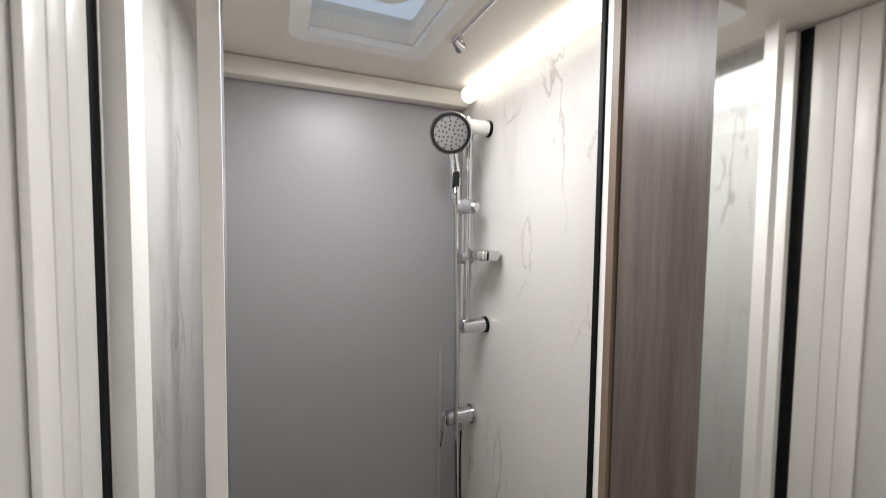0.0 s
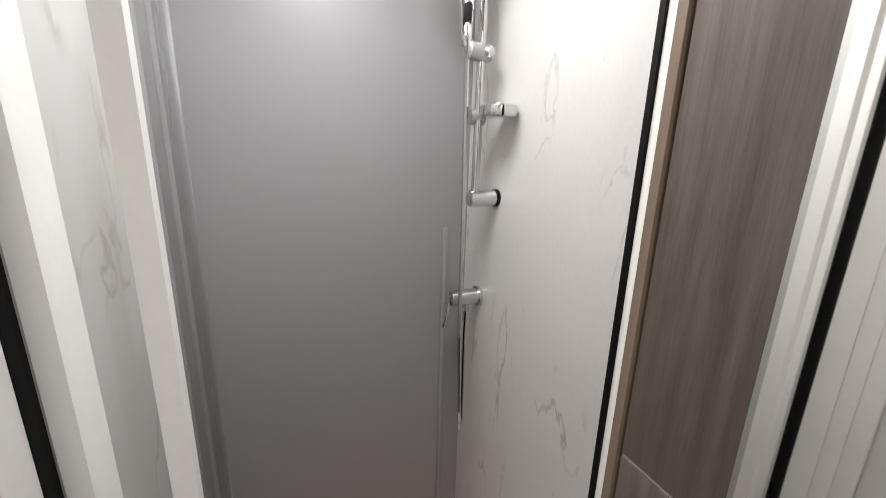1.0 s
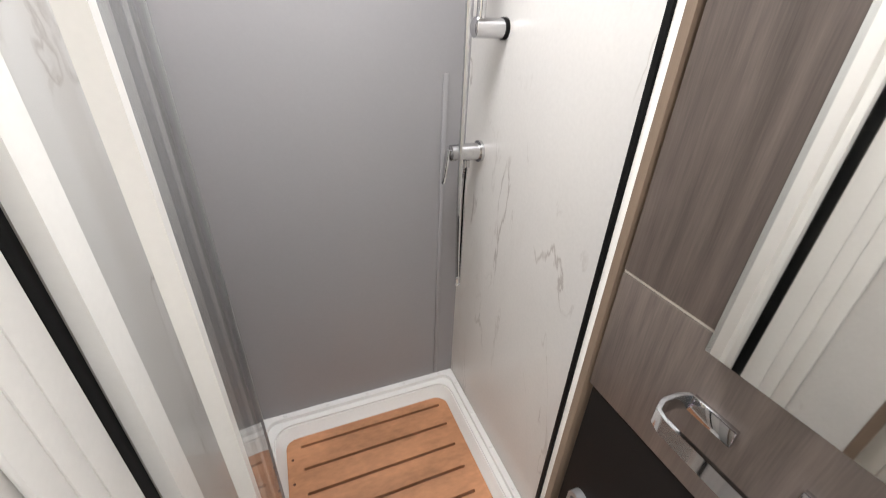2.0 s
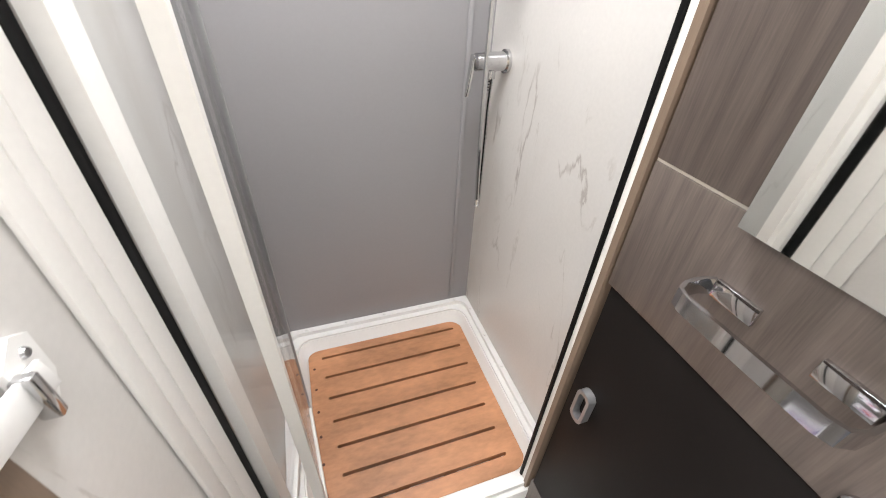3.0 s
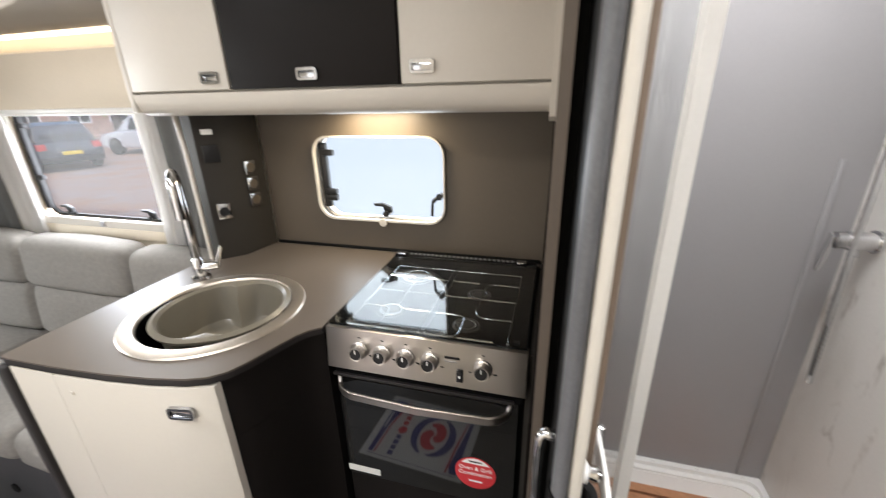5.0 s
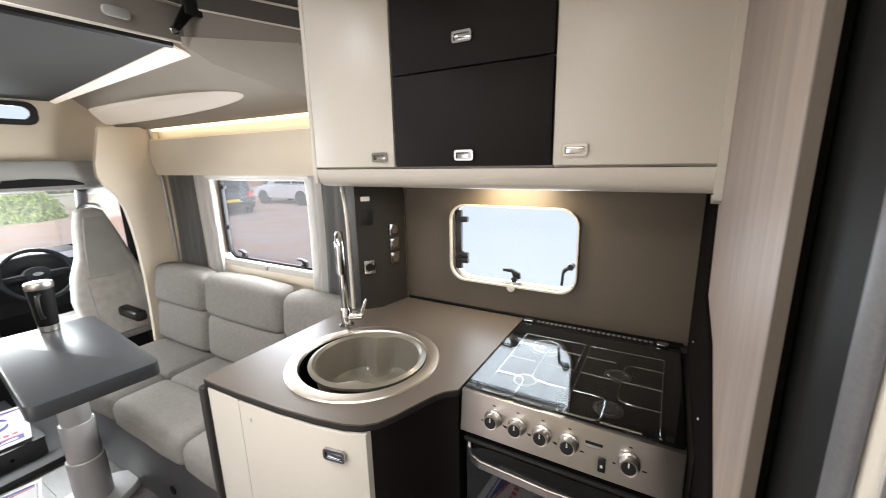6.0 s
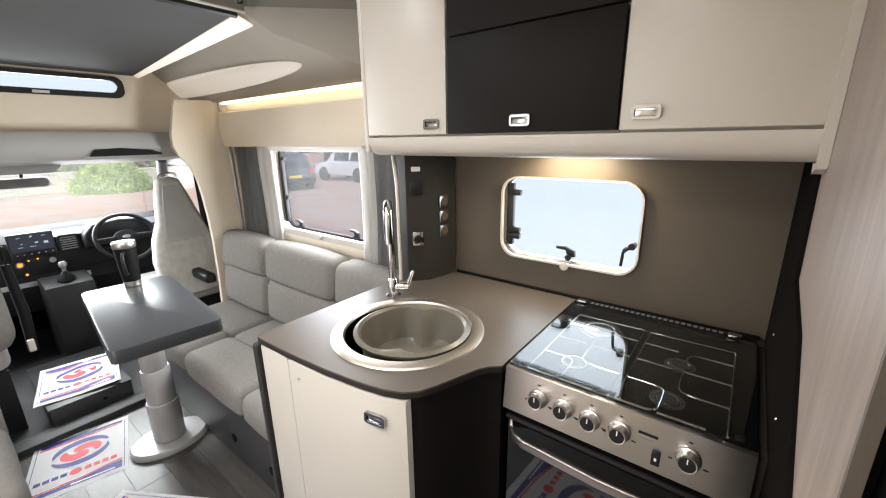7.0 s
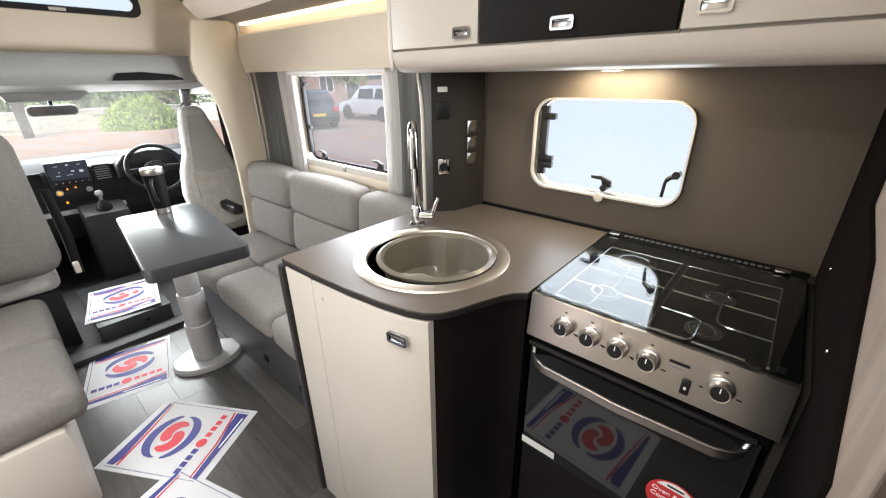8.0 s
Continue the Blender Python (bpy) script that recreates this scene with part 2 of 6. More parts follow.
M_STICKER = mat("red_sticker", (0.60, 0.035, 0.045), 0.4, var=0.05)
M_FASCIA = mat("taupe_padded_fascia_cloth", (0.21, 0.19, 0.165), 0.85, var=0.08, fine=400, bump=0.15)
M_BED = mat("slate_bed_underside_cloth", (0.052, 0.054, 0.056), 0.8, var=0.12, fine=400, bump=0.15)
M_ROOFDK = mat("brown_grey_padded_cloth", (0.07, 0.063, 0.056), 0.9, var=0.12, fine=400, bump=0.2)
M_LINING = mat("beige_roof_lining", (0.33, 0.30, 0.26), 0.8, var=0.06, fine=400, bump=0.12)
M_CABTRIM = mat("pale_grey_cab_trim", (0.30, 0.30, 0.29), 0.65, var=0.06, fine=400, bump=0.1)
M_LEDWARM = glow("warm_led_diffuser", (1.0, 0.80, 0.56), 1.9)
M_LEDPANEL = glow("warm_led_panel", (1.0, 0.83, 0.68), 0.14)
# emission stands in for the warm light on the cove's oval recess
M_OVAL = glow("warm_oval_recess_glow", (1.0, 0.82, 0.64), 0.11, 0.42)
M_SKYGLOW = glow("milky_daylight", (0.76, 0.84, 1.0), 0.36, 0.02)
M_LEDCOLD = glow("neutral_led_diffuser", (1.0, 0.93, 0.84), 1.25)
M_SCREEN = glow("lit_screen", (0.10, 0.14, 0.30), 0.035, 0.01)
M_AMBER = glow("amber_indicator", (1.0, 0.32, 0.02), 0.6, 0.05)
M_ICON = glow("screen_icon", (0.75, 0.85, 1.0), 0.25, 0.05)
M_GRAVEL = mat("leaf_strewn_gravel", (0.40, 0.30, 0.25), 0.95, spec=0.05, var=0.3, scale=0.9, fine=14, bump=0.4, dist=0.02)
for n_ in M_GRAVEL.node_tree.nodes:
    if n_.type == "VALTORGB":
        n_.color_ramp.elements[0].color, n_.color_ramp.elements[1].color = (0.47, 0.42, 0.39, 1), (0.54, 0.32, 0.20, 1)
M_STONE = mat("sandstone_blocks", (0.52, 0.50, 0.42), 0.9, var=0.12, scale=2, fine=18, bump=0.4, dist=0.02, per_object=0.08)
M_BRICK = mat("red_brick", (0.38, 0.25, 0.20), 0.9, var=0.25, scale=3, fine=30, bump=0.3)
M_LEAF = mat("hedge_leaves", (0.34, 0.44, 0.13), 0.6, var=0.5, scale=3, fine=20, bump=0.0)
M_LEAF2 = mat("pale_hedge_leaves", (0.28, 0.34, 0.16), 0.7, var=0.4, scale=2, fine=15, bump=0.0)
M_BARK = mat("bark", (0.09, 0.07, 0.055), 0.9, var=0.3, bump=0.4)
M_GRASS = mat("lawn_grass", (0.20, 0.30, 0.07), 0.9, var=0.35, scale=2, fine=20, bump=0.3)
M_CARWHITE = mat("white_car_paint", (0.78, 0.79, 0.80), 0.2, var=0.02, bump=0.0, coat=0.8)
M_CARBLUE = mat("dark_blue_car_paint", (0.045, 0.055, 0.075), 0.2, var=0.05, bump=0.0, coat=0.8)
M_CARGLASS = mat("dark_car_glass", (0.02, 0.025, 0.03), 0.05, var=0.05, bump=0.0)
M_TYRE = mat("tyre_rubber", (0.015, 0.015, 0.015), 0.8, var=0.1)
M_LAMPRED = mat("red_lamp_lens", (0.5, 0.02, 0.02), 0.2, var=0.05)
M_PLATE = mat("yellow_plate", (0.75, 0.55, 0.03), 0.4, var=0.02)

# ---- builders ----


def box(bm, x0, x1, y0, y1, z0, z1, r=0.0, seg=2):
    vs = [bm.verts.new(c) for c in ((x0, y0, z0), (x1, y0, z0), (x1, y1, z0), (x0, y1, z0), (x0, y0, z1), (x1, y0, z1), (x1, y1, z1), (x0, y1, z1))]
    fs = [bm.faces.new([vs[i] for i in f]) for f in ((3, 2, 1, 0), (4, 5, 6, 7), (0, 1, 5, 4), (1, 2, 6, 5), (2, 3, 7, 6), (3, 0, 4, 7))]
    if r:
        es = list({e for f in fs for e in f.edges})
        bmesh.ops.bevel(bm, geom=es, offset=r, segments=seg, affect="EDGES", profile=0.5, clamp_overlap=True)
        bm.normal_update()
        for f in bm.faces:
            f.smooth = max(abs(c) for c in f.normal) < 0.9995
    return bm


def Box(*a, **k):
    return box(bmesh.new(), *a, **k)


def prism(bm, pts, z0, z1, to=None, r=0.0, seg=2):
    """Extrudes a polygon of (u, v) from z0 to z1; to() maps (u, v, w) into the world."""
    to = to or (lambda u, v, w: (u, v, w))
    a = [bm.verts.new(to(u, v, z0)) for u, v in pts]
    b = [bm.verts.new(to(u, v, z1)) for u, v in pts]
    k = len(pts)
    fs = [bm.faces.new(a[::-1]), bm.faces.new(b)] + [bm.faces.new((a[i], a[(i + 1) % k], b[(i + 1) % k], b[i])) for i in range(k)]
    bmesh.ops.recalc_face_normals(bm, faces=fs)
    if r:
        es = list({e for f in fs[:2] for e in f.edges})
        for f in fs[2:]:
            f.smooth = True
        res = bmesh.ops.bevel(bm, geom=es, offset=r, segments=seg, affect="EDGES", profile=0.5, clamp_overlap=True)
        for f in res["faces"]:
            f.smooth = True
    return bm


def Prism(*a, **k):
    return prism(bmesh.new(), *a, **k)


XZ = lambda u, v, w: (u, w, v)  # noqa: E731
YZ = lambda u, v, w: (w, u, v)  # noqa: E731


def rrect(u0, u1, v0, v1, r, n=6):
    pts = []
    for cu, cv, a0 in ((u1 - r, v0 + r, -90), (u1 - r, v1 - r, 0), (u0 + r, v1 - r, 90), (u0 + r, v0 + r, 180)):
        pts += [(cu + r * math.cos(radians(a0 + 90 * i / n)), cv + r * math.sin(radians(a0 + 90 * i / n))) for i in range(n + 1)]
    return pts


def holed(bm, outer, holes, w0, w1, to):
    """A plate with openings through it: the outline and the openings are polygons of (u, v)."""
    loops = []
    for pts in (outer, *holes):
        vs = [bm.verts.new(to(u, v, w0)) for u, v in pts]
        loops.append([bm.edges.new((vs[i], vs[(i + 1) % len(vs)])) for i in range(len(vs))])
    r = bmesh.ops.triangle_fill(bm, use_beauty=True, use_dissolve=False, edges=[e for lp in loops for e in lp])
    fs = [g for g in r["geom"] if isinstance(g, bmesh.types.BMFace)]
    ext = bmesh.ops.extrude_face_region(bm, geom=fs)
    d = Vector(to(0, 0, w1)) - Vector(to(0, 0, w0))
    bmesh.ops.translate(bm, vec=d, verts=[g for g in ext["geom"] if isinstance(g, bmesh.types.BMVert)])
    bmesh.ops.recalc_face_normals(bm, faces=bm.faces[:])
    return bm


def Holed(*a):
    return holed(bmesh.new(), *a)


def ring(bm, inner, outer, w0, w1, to):
    """A frame between two outlines with the same number of points."""
    k = len(inner)
    v = [[bm.verts.new(to(p[0], p[1], w)) for p in pts] for pts, w in ((inner, w0), (outer, w0), (outer, w1), (inner, w1))]
    fs = [bm.faces.new((v[a][i], v[a][(i + 1) % k], v[(a + 1) % 4][(i + 1) % k], v[(a + 1) % 4][i])) for a in range(4) for i in range(k)]
    bmesh.ops.recalc_face_normals(bm, faces=fs)
    return bm


def Ring(*a):
    return ring(bmesh.new(), *a)


def tube(bm, pts, r, n=10, caps=True):
    """A round bar along points; r is one radius or one for each point."""
    pts = [Vector(p) for p in pts]
    rs = r if isinstance(r, (list, tuple)) else [r] * len(pts)
    rows, up = [], None
    for i, p in enumerate(pts):
        d = ((pts[min(i + 1, len(pts) - 1)] - p).normalized() + (p - pts[max(i - 1, 0)]).normalized()).normalized()
        if up is None:
            up = d.orthogonal().normalized()
        up = (up - d * up.dot(d)).normalized()
        side = d.cross(up)
        rows.append([bm.verts.new(p + (up * math.cos(6.28319 * k / n) + side * math.sin(6.28319 * k / n)) * rs[i]) for k in range(n)])
    for a, b in zip(rows, rows[1:]):
        for k in range(n):
            bm.faces.new((a[k], a[(k + 1) % n], b[(k + 1) % n], b[k]))
    if caps:
        bm.faces.new(rows[0][::-1]), bm.faces.new(rows[-1])
    return bm


def Tube(*a, **k):
    return tube(bmesh.new(), *a, **k)


def lathe(bm, profile, m=None, n=28, scale=(1, 1), hollow=False):
    """Turns (radius, height) points round the z axis of m."""
    m = m or Matrix()
    rows = [[bm.verts.new(m @ Vector((r * scale[0] * math.cos(6.28319 * k / n), r * scale[1] * math.sin(6.28319 * k / n), z))) for k in range(n)] for r, z in profile]
    for a, b in zip(rows, rows[1:]):
        for k in range(n):
            bm.faces.new((a[k], a[(k + 1) % n], b[(k + 1) % n], b[k]))
    if profile[0][0] > 1e-6 and not hollow:
        bm.faces.new(rows[0][::-1])
    if profile[-1][0] > 1e-6 and not hollow:
        bm.faces.new(rows[-1])
    bmesh.ops.remove_doubles(bm, verts=[v for row in rows for v in row], dist=1e-6)
    return bm


def Lathe(*a, **k):
    return lathe(bmesh.new(), *a, **k)


def smooth_path(pts, n=6):
    """Catmull-Rom points through pts."""
    p = [Vector(q) for q in pts]
    p = [p[0] * 2 - p[1]] + p + [p[-1] * 2 - p[-2]]
    out = []
    for i in range(1, len(p) - 2):
        for k in range(n):
            t = k / n
            out.append(0.5 * (2 * p[i] + (p[i + 1] - p[i - 1]) * t + (2 * p[i - 1] - 5 * p[i] + 4 * p[i + 1] - p[i + 2]) * t * t + (3 * p[i] - p[i - 1] - 3 * p[i + 1] + p[i + 2]) * t**3))
    return out + [p[-2]]


def mesh_of(name, bm, material):
    me = bpy.data.meshes.new(name)
    if not any(f.smooth for f in bm.faces):
        for f in bm.faces:
            f.smooth = True
    bm.to_mesh(me)
    bm.free()
    me.materials.append(material)
    me.set_sharp_from_angle(angle=radians(38))
    return me


ORIGIN = {}


def thing(name, at=(0, 0, 0), label="", category="", group="", local=False):
    """An Empty at a thing's base. Its parts are given in world places, or, with local, in the Empty's own."""
    ob = new(name)
    ob.empty_display_size = 0.05
    ob.matrix_basis = at if isinstance(at, Matrix) else Matrix.Translation(at)
    ORIGIN[ob.name] = Vector((0, 0, 0)) if local else ob.matrix_basis.translation.copy()
    return tagged(ob, label, category, group)


def part(name, bm, material, parent, label=""):
    o = ORIGIN[parent.name]
    if o.length:
        bmesh.ops.translate(bm, vec=-o, verts=bm.verts[:])
    ob = new(name, mesh_of(name, bm, material))
    ob.parent = parent
    ORIGIN[ob.name] = o
    return tagged(ob, label)


def solo(name, bm, material, label, category, group="", kind=""):
    ob = new(name, mesh_of(name, bm, material))
    ORIGIN[ob.name] = Vector((0, 0, 0))
    return tagged(ob, label, category, group, kind)


def lettering(text, size, m, material, parent):
    cu = bpy.data.curves.new("lettering", "FONT")
    cu.body, cu.size, cu.extrude, cu.align_x = text, size, 0.0004, "CENTER"
    cu.materials.append(material)
    ob = new("lettering", cu)
    ob.parent = parent
    ob.matrix_basis = Matrix.Translation(-ORIGIN[parent.name]) @ m
    return ob

# ---- structure ----
CEIL = 1.974
K_WIN = rrect(0.428, 0.858, 1.033, 1.297, 0.055)
D_WIN = rrect(-0.975, -0.275, 0.945, 1.402, 0.03)
wall_right = solo("wall_right", Holed([(-1.50, -0.05), (2.62, -0.05), (2.62, 2.02), (-1.50, 2.02)], [K_WIN, D_WIN], 2.082, 2.122, XZ), M_CREAMWALL, "cream lined side wall of the motorhome", "wall", kind="structure")
# doorway opening and frame are added to hold a fill lamp, unseen
wall_left = solo("wall_left", Holed([(-1.50, -0.05), (2.62, -0.05), (2.62, 2.02), (-1.50, 2.02)], [rrect(-0.40, 0.20, 0.02, 1.80, 0.05)], -0.07, -0.03, XZ), M_CREAMWALL, "cream lined side wall with an added unseen doorway opening", "wall", kind="structure")
solo("added_doorway_frame", Ring(rrect(-0.395, 0.195, 0.025, 1.795, 0.05), rrect(-0.43, 0.23, -0.01, 1.83, 0.06), -0.0295, -0.018, XZ), M_CREAM, "cream frame of the added unseen doorway opening", "door frame", kind="structure")
wall_rear = solo("wall_rear", Box(2.58, 2.62, -0.03, 2.08, -0.05, 2.02), M_CREAMWALL, "plain cream rear wall", "wall", kind="structure")
SKY1 = rrect(1.43, 1.635, 1.48, 1.823, 0.012, 3)
# SKY3 and SKY2 are unseen openings added for fill lamps
SKY3 = rrect(1.36, 1.66, 0.50, 0.80, 0.03, 3)
SKY2 = rrect(0.30, 0.80, 0.31, 0.81, 0.03, 3)
ceiling = solo("ceiling", Holed([(0.085, -0.03), (2.58, -0.03), (2.58, 2.08), (0.085, 2.08)], [SKY1, SKY2, SKY3], CEIL, CEIL + 0.05, lambda u, v, w: (u, v, w)), M_CEIL, "smooth off-white ceiling with a roof light and two added openings", "ceiling", kind="structure")
floor = solo("floor", Box(-1.50, 2.58, -0.03, 2.08, -0.06, -0.004), M_SOFABASE, "dark grey oak-look vinyl plank floor", "floor", kind="structure")

# pocket wall between kitchen and shower room
partition = thing("wall_partition", (1.195, 1.65, 0), "thin partition, pale wood on the kitchen side, marbled in the shower room", "wall")
partition["kind"] = "structure"
part("wood_board", Box(1.166, 1.1745, 1.288, 2.08, 0, CEIL), M_WOODLITE, partition)
part("edge_band", Box(1.1655, 1.1762, 1.282, 1.2878, 0, CEIL), M_BAND, partition)
# black filler strip stands in for the shade in the pocket's gap
part("pocket_gap_shade", Box(1.1765, 1.1862, 1.300, 1.79, 0, CEIL), M_BLACK, partition)
part("marbled_board", Box(1.211, 1.222, 1.246, 2.06, 0, CEIL), M_MARBLE, partition)
part("edge_board", Box(1.2097, 1.2160, 1.231, 1.2458, 0, CEIL), M_CREAM, partition)
part("edge_trim", Box(1.2163, 1.2235, 1.229, 1.2458, 0, CEIL, r=0.002), M_BROWN, partition)
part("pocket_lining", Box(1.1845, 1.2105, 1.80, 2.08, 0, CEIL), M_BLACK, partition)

# sliding door, pushed back into the pocket
door = thing("washroom_door", (1.197, 1.3, 0.02), "cream sliding door with rounded dark grey edging, strapped open", "door")
part("leaf", Box(1.1985, 1.2095, 1.200, 1.79, 0.02, CEIL - 0.03), M_CREAM, door)
# the cream leaf's kitchen side is black, for the gap's shade
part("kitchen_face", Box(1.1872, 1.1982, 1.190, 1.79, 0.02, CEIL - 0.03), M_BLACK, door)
part("edge_profile", Box(1.1985, 1.2085, 1.172, 1.1998, 0.02, CEIL - 0.03, r=0.004), M_CREAM, door)
part("rounded_edging", Prism([(1.1920 + 0.0068 * math.cos(a), 1.182 + 0.012 * math.sin(a)) for a in [6.28319 * i / 20 for i in range(20)]], 0.02, CEIL - 0.03), M_GREYPR, door)
hd = part("handle", Tube(smooth_path([(1.1870, 1.222, 1.11), (1.178, 1.222, 1.11), (1.174, 1.221, 1.10), (1.173, 1.220, 1.06), (1.174, 1.220, 1.02)], 4), [0.006] * 4 + [0.005] * 13), M_CHROME, door, "chrome lever handle")
part("handle_rose", Lathe([(0, 0), (0.009, 0), (0.009, 0.003), (0.006, 0.005), (0, 0.005)], pose(1.2085, 1.188, 1.112, 0, 90, 0), 20), M_WHITE, door)
part("turn_knob", Lathe([(0, 0.005), (0.005, 0.005), (0.0065, 0.012), (0.004, 0.015), (0, 0.015)], pose(1.2085, 1.188, 1.112, 0, 90, 0), 16), M_CHROME, door)

stay = thing("door_strap", (1.222, 1.29, 1.073), "white webbing strap with a black elastic loop holding the door", "strap")
part("anchor_plate", Prism([(1.270, 1.090), (1.272, 1.050), (1.288, 1.046), (1.299, 1.060), (1.300, 1.092), (1.288, 1.100)], 1.2225, 1.228, YZ), M_WHITE, stay)
part("screw", Lathe([(0, 0), (0.004, 0), (0.003, 0.002), (0, 0.0025)], pose(1.228, 1.289, 1.086, 0, 90, 0), 10), M_CHROMED, stay)
part("webbing", Prism([(1.290, 1.056), (1.288, 1.080), (1.200, 1.096), (1.172, 1.094), (1.172, 1.074), (1.200, 1.072)], 1.2285, 1.233, YZ, r=0.0015), M_WHITE, stay)
part("buckle", Box(1.226, 1.238, 1.268, 1.276, 1.048, 1.084, r=0.002), M_CHROME, stay)
part("elastic_loop", Ring([(1.1995 + 0.0150 * math.cos(a), 1.182 + 0.0130 * math.sin(a)) for a in [6.28319 * i / 24 for i in range(24)]], [(1.2025 + 0.0200 * math.cos(a), 1.182 + 0.0175 * math.sin(a)) for a in [6.28319 * i / 24 for i in range(24)]], 1.064, 1.094, lambda u, v, w: (u, v, w)), M_BLACK, stay, "black elastic loop")

# ---- shower room ----
solo("shower_wall_back", Box(1.222, 1.90, 2.060, 2.081, 0.0, CEIL - 0.002), M_SHOWER, "satin grey shower back panel", "wall", kind="structure")
solo("shower_panel_strip", Box(1.800, 1.814, 2.0545, 2.0598, 0.262, 1.25, r=0.0022), M_SHOWER, "narrow raised joint strip on the grey shower panel", "panel joint", kind="structure")
solo("shower_wall_side", Box(1.870, 1.90, 1.40, 2.0597, 0.0, CEIL - 0.002), M_MARBLE, "marbled white shower side panel", "wall", kind="structure")
solo("cornice", Box(1.2225, 1.8695, 2.018, 2.0598, 1.930, CEIL - 0.002, r=0.003), M_CEIL, "off-white boxed cornice above the shower panel", "cornice", kind="structure")
solo("washroom_end_wall", Box(1.19, 2.58, 0.25, 0.29, 0, CEIL), M_MARBLE, "marbled white end wall of the washroom", "wall", kind="structure")

tray = thing("shower_tray", (1.546, 1.74, 0.0), "white moulded shower tray with a stepped rim", "shower tray")
OUT = rrect(1.2235, 1.8685, 1.405, 2.0585, 0.006)
MID = rrect(1.262, 1.838, 1.440, 2.022, 0.05)
IN = rrect(1.275, 1.826, 1.452, 2.006, 0.05)
bm = bmesh.new()
ring(bm, rrect(1.245, 1.852, 1.424, 2.040, 0.03), OUT, 0.225, 0.258, lambda u, v, w: (u, v, w))
part("rim", bm, M_WHITE, tray)
part("upper_step", Ring(MID, rrect(1.2452, 1.8518, 1.4242, 2.0398, 0.03), 0.200, 0.243, lambda u, v, w: (u, v, w)), M_WHITE, tray)
bm = bmesh.new()
rows = [[bm.verts.new((u, v, z)) for u, v in pts] for pts, z in ((rrect(1.2620, 1.838, 1.440, 2.022, 0.05), 0.235), (IN, 0.20), (rrect(1.30, 1.80, 1.48, 1.98, 0.05), 0.165))]
for a, b in zip(rows, rows[1:]):
    for i in range(len(a)):
        bm.faces.new((a[i], a[(i + 1) % len(a)], b[(i + 1) % len(a)], b[i]))
bm.faces.new(rows[-1])
bmesh.ops.recalc_face_normals(bm, faces=bm.faces[:])
bmesh.ops.solidify(bm, geom=bm.faces[:], thickness=0.004)
part("basin", bm, M_WHITE, tray)
part("front_apron", Box(1.2236, 1.8684, 1.392, 1.4048, 0.0, 0.245, r=0.003), M_WHITE, tray)
part("front_step", Box(1.2236, 1.76, 1.352, 1.3915, 0.0, 0.205, r=0.006), M_WHITE, tray)
clip = bmesh.new()
box(clip, -0.006, 0.006, -0.004, 0.004, 0, 0.004, r=0.0012, seg=1)
clip_me = mesh_of("rim_clip", clip, M_WHITE)
for i in range(5):
    for x, y in ((1.30 + 0.13 * i, 2.049), (1.861, 1.47 + 0.13 * i)):
        c = new("rim_clip", clip_me)
        c.parent, c.location = tray, (x - 1.546, y - 1.74, 0.2575)

# slatted duckboard
board = thing("duckboard", (1.55, 1.735, 0.17), "orange-brown plywood duckboard with seven long slots", "duckboard")
SLOTS = [(1.331 + 0.0035 * i, 1.790 - 0.0025 * i, 1.966 - 0.0767 * i) for i in range(7)]
part("deck", Holed(rrect(1.290, 1.818, 1.452, 2.004, 0.035), [rrect(a, b, y - 0.0046, y + 0.0046, 0.0044, 4) for a, b, y in SLOTS], 0.180, 0.200, lambda u, v, w: (u, v, w)), M_TEAK, board)
for x in (1.36, 1.47, 1.60, 1.73):
    part("batten", Box(x, x + 0.035, 1.47, 1.98, 0.166, 0.1798), M_TEAKDK, board)
for i in range(7):
    part("edge_hole", Lathe([(0, 0), (0.004, 0), (0.004, 0.0008), (0, 0.0008)], pose(1.306, 1.930 - 0.0767 * i, 0.2001), 10), M_TEAKDK, board)

# folded glass shower door with its wall channel
channel = solo("door_channel", Box(1.2225, 1.2290, 1.345, 1.372, 0.262, CEIL - 0.004, r=0.002), M_WHITEPR, "white aluminium wall channel of the shower door", "door frame", kind="structure")
sdoor = thing("shower_door", (1.25, 1.47, 0.26), "folded clear glass shower door with white frames", "shower door")
Z0, Z1 = 0.262, CEIL - 0.005


part("wall_profile", Prism(rrect(1.2225, 1.2300, 1.372, 1.398, 0.003, 2), Z0, Z1), M_WHITEPR, sdoor)
part("step_profile", Prism(rrect(1.2225, 1.2300, 1.398, 1.4345, 0.002, 2), Z0, Z1), M_WHITEPR, sdoor)
part("black_seal", Prism(rrect(1.2225, 1.2298, 1.4350, 1.4560, 0.001, 2), Z0, Z1), M_BLACK, sdoor, "black rubber seal")


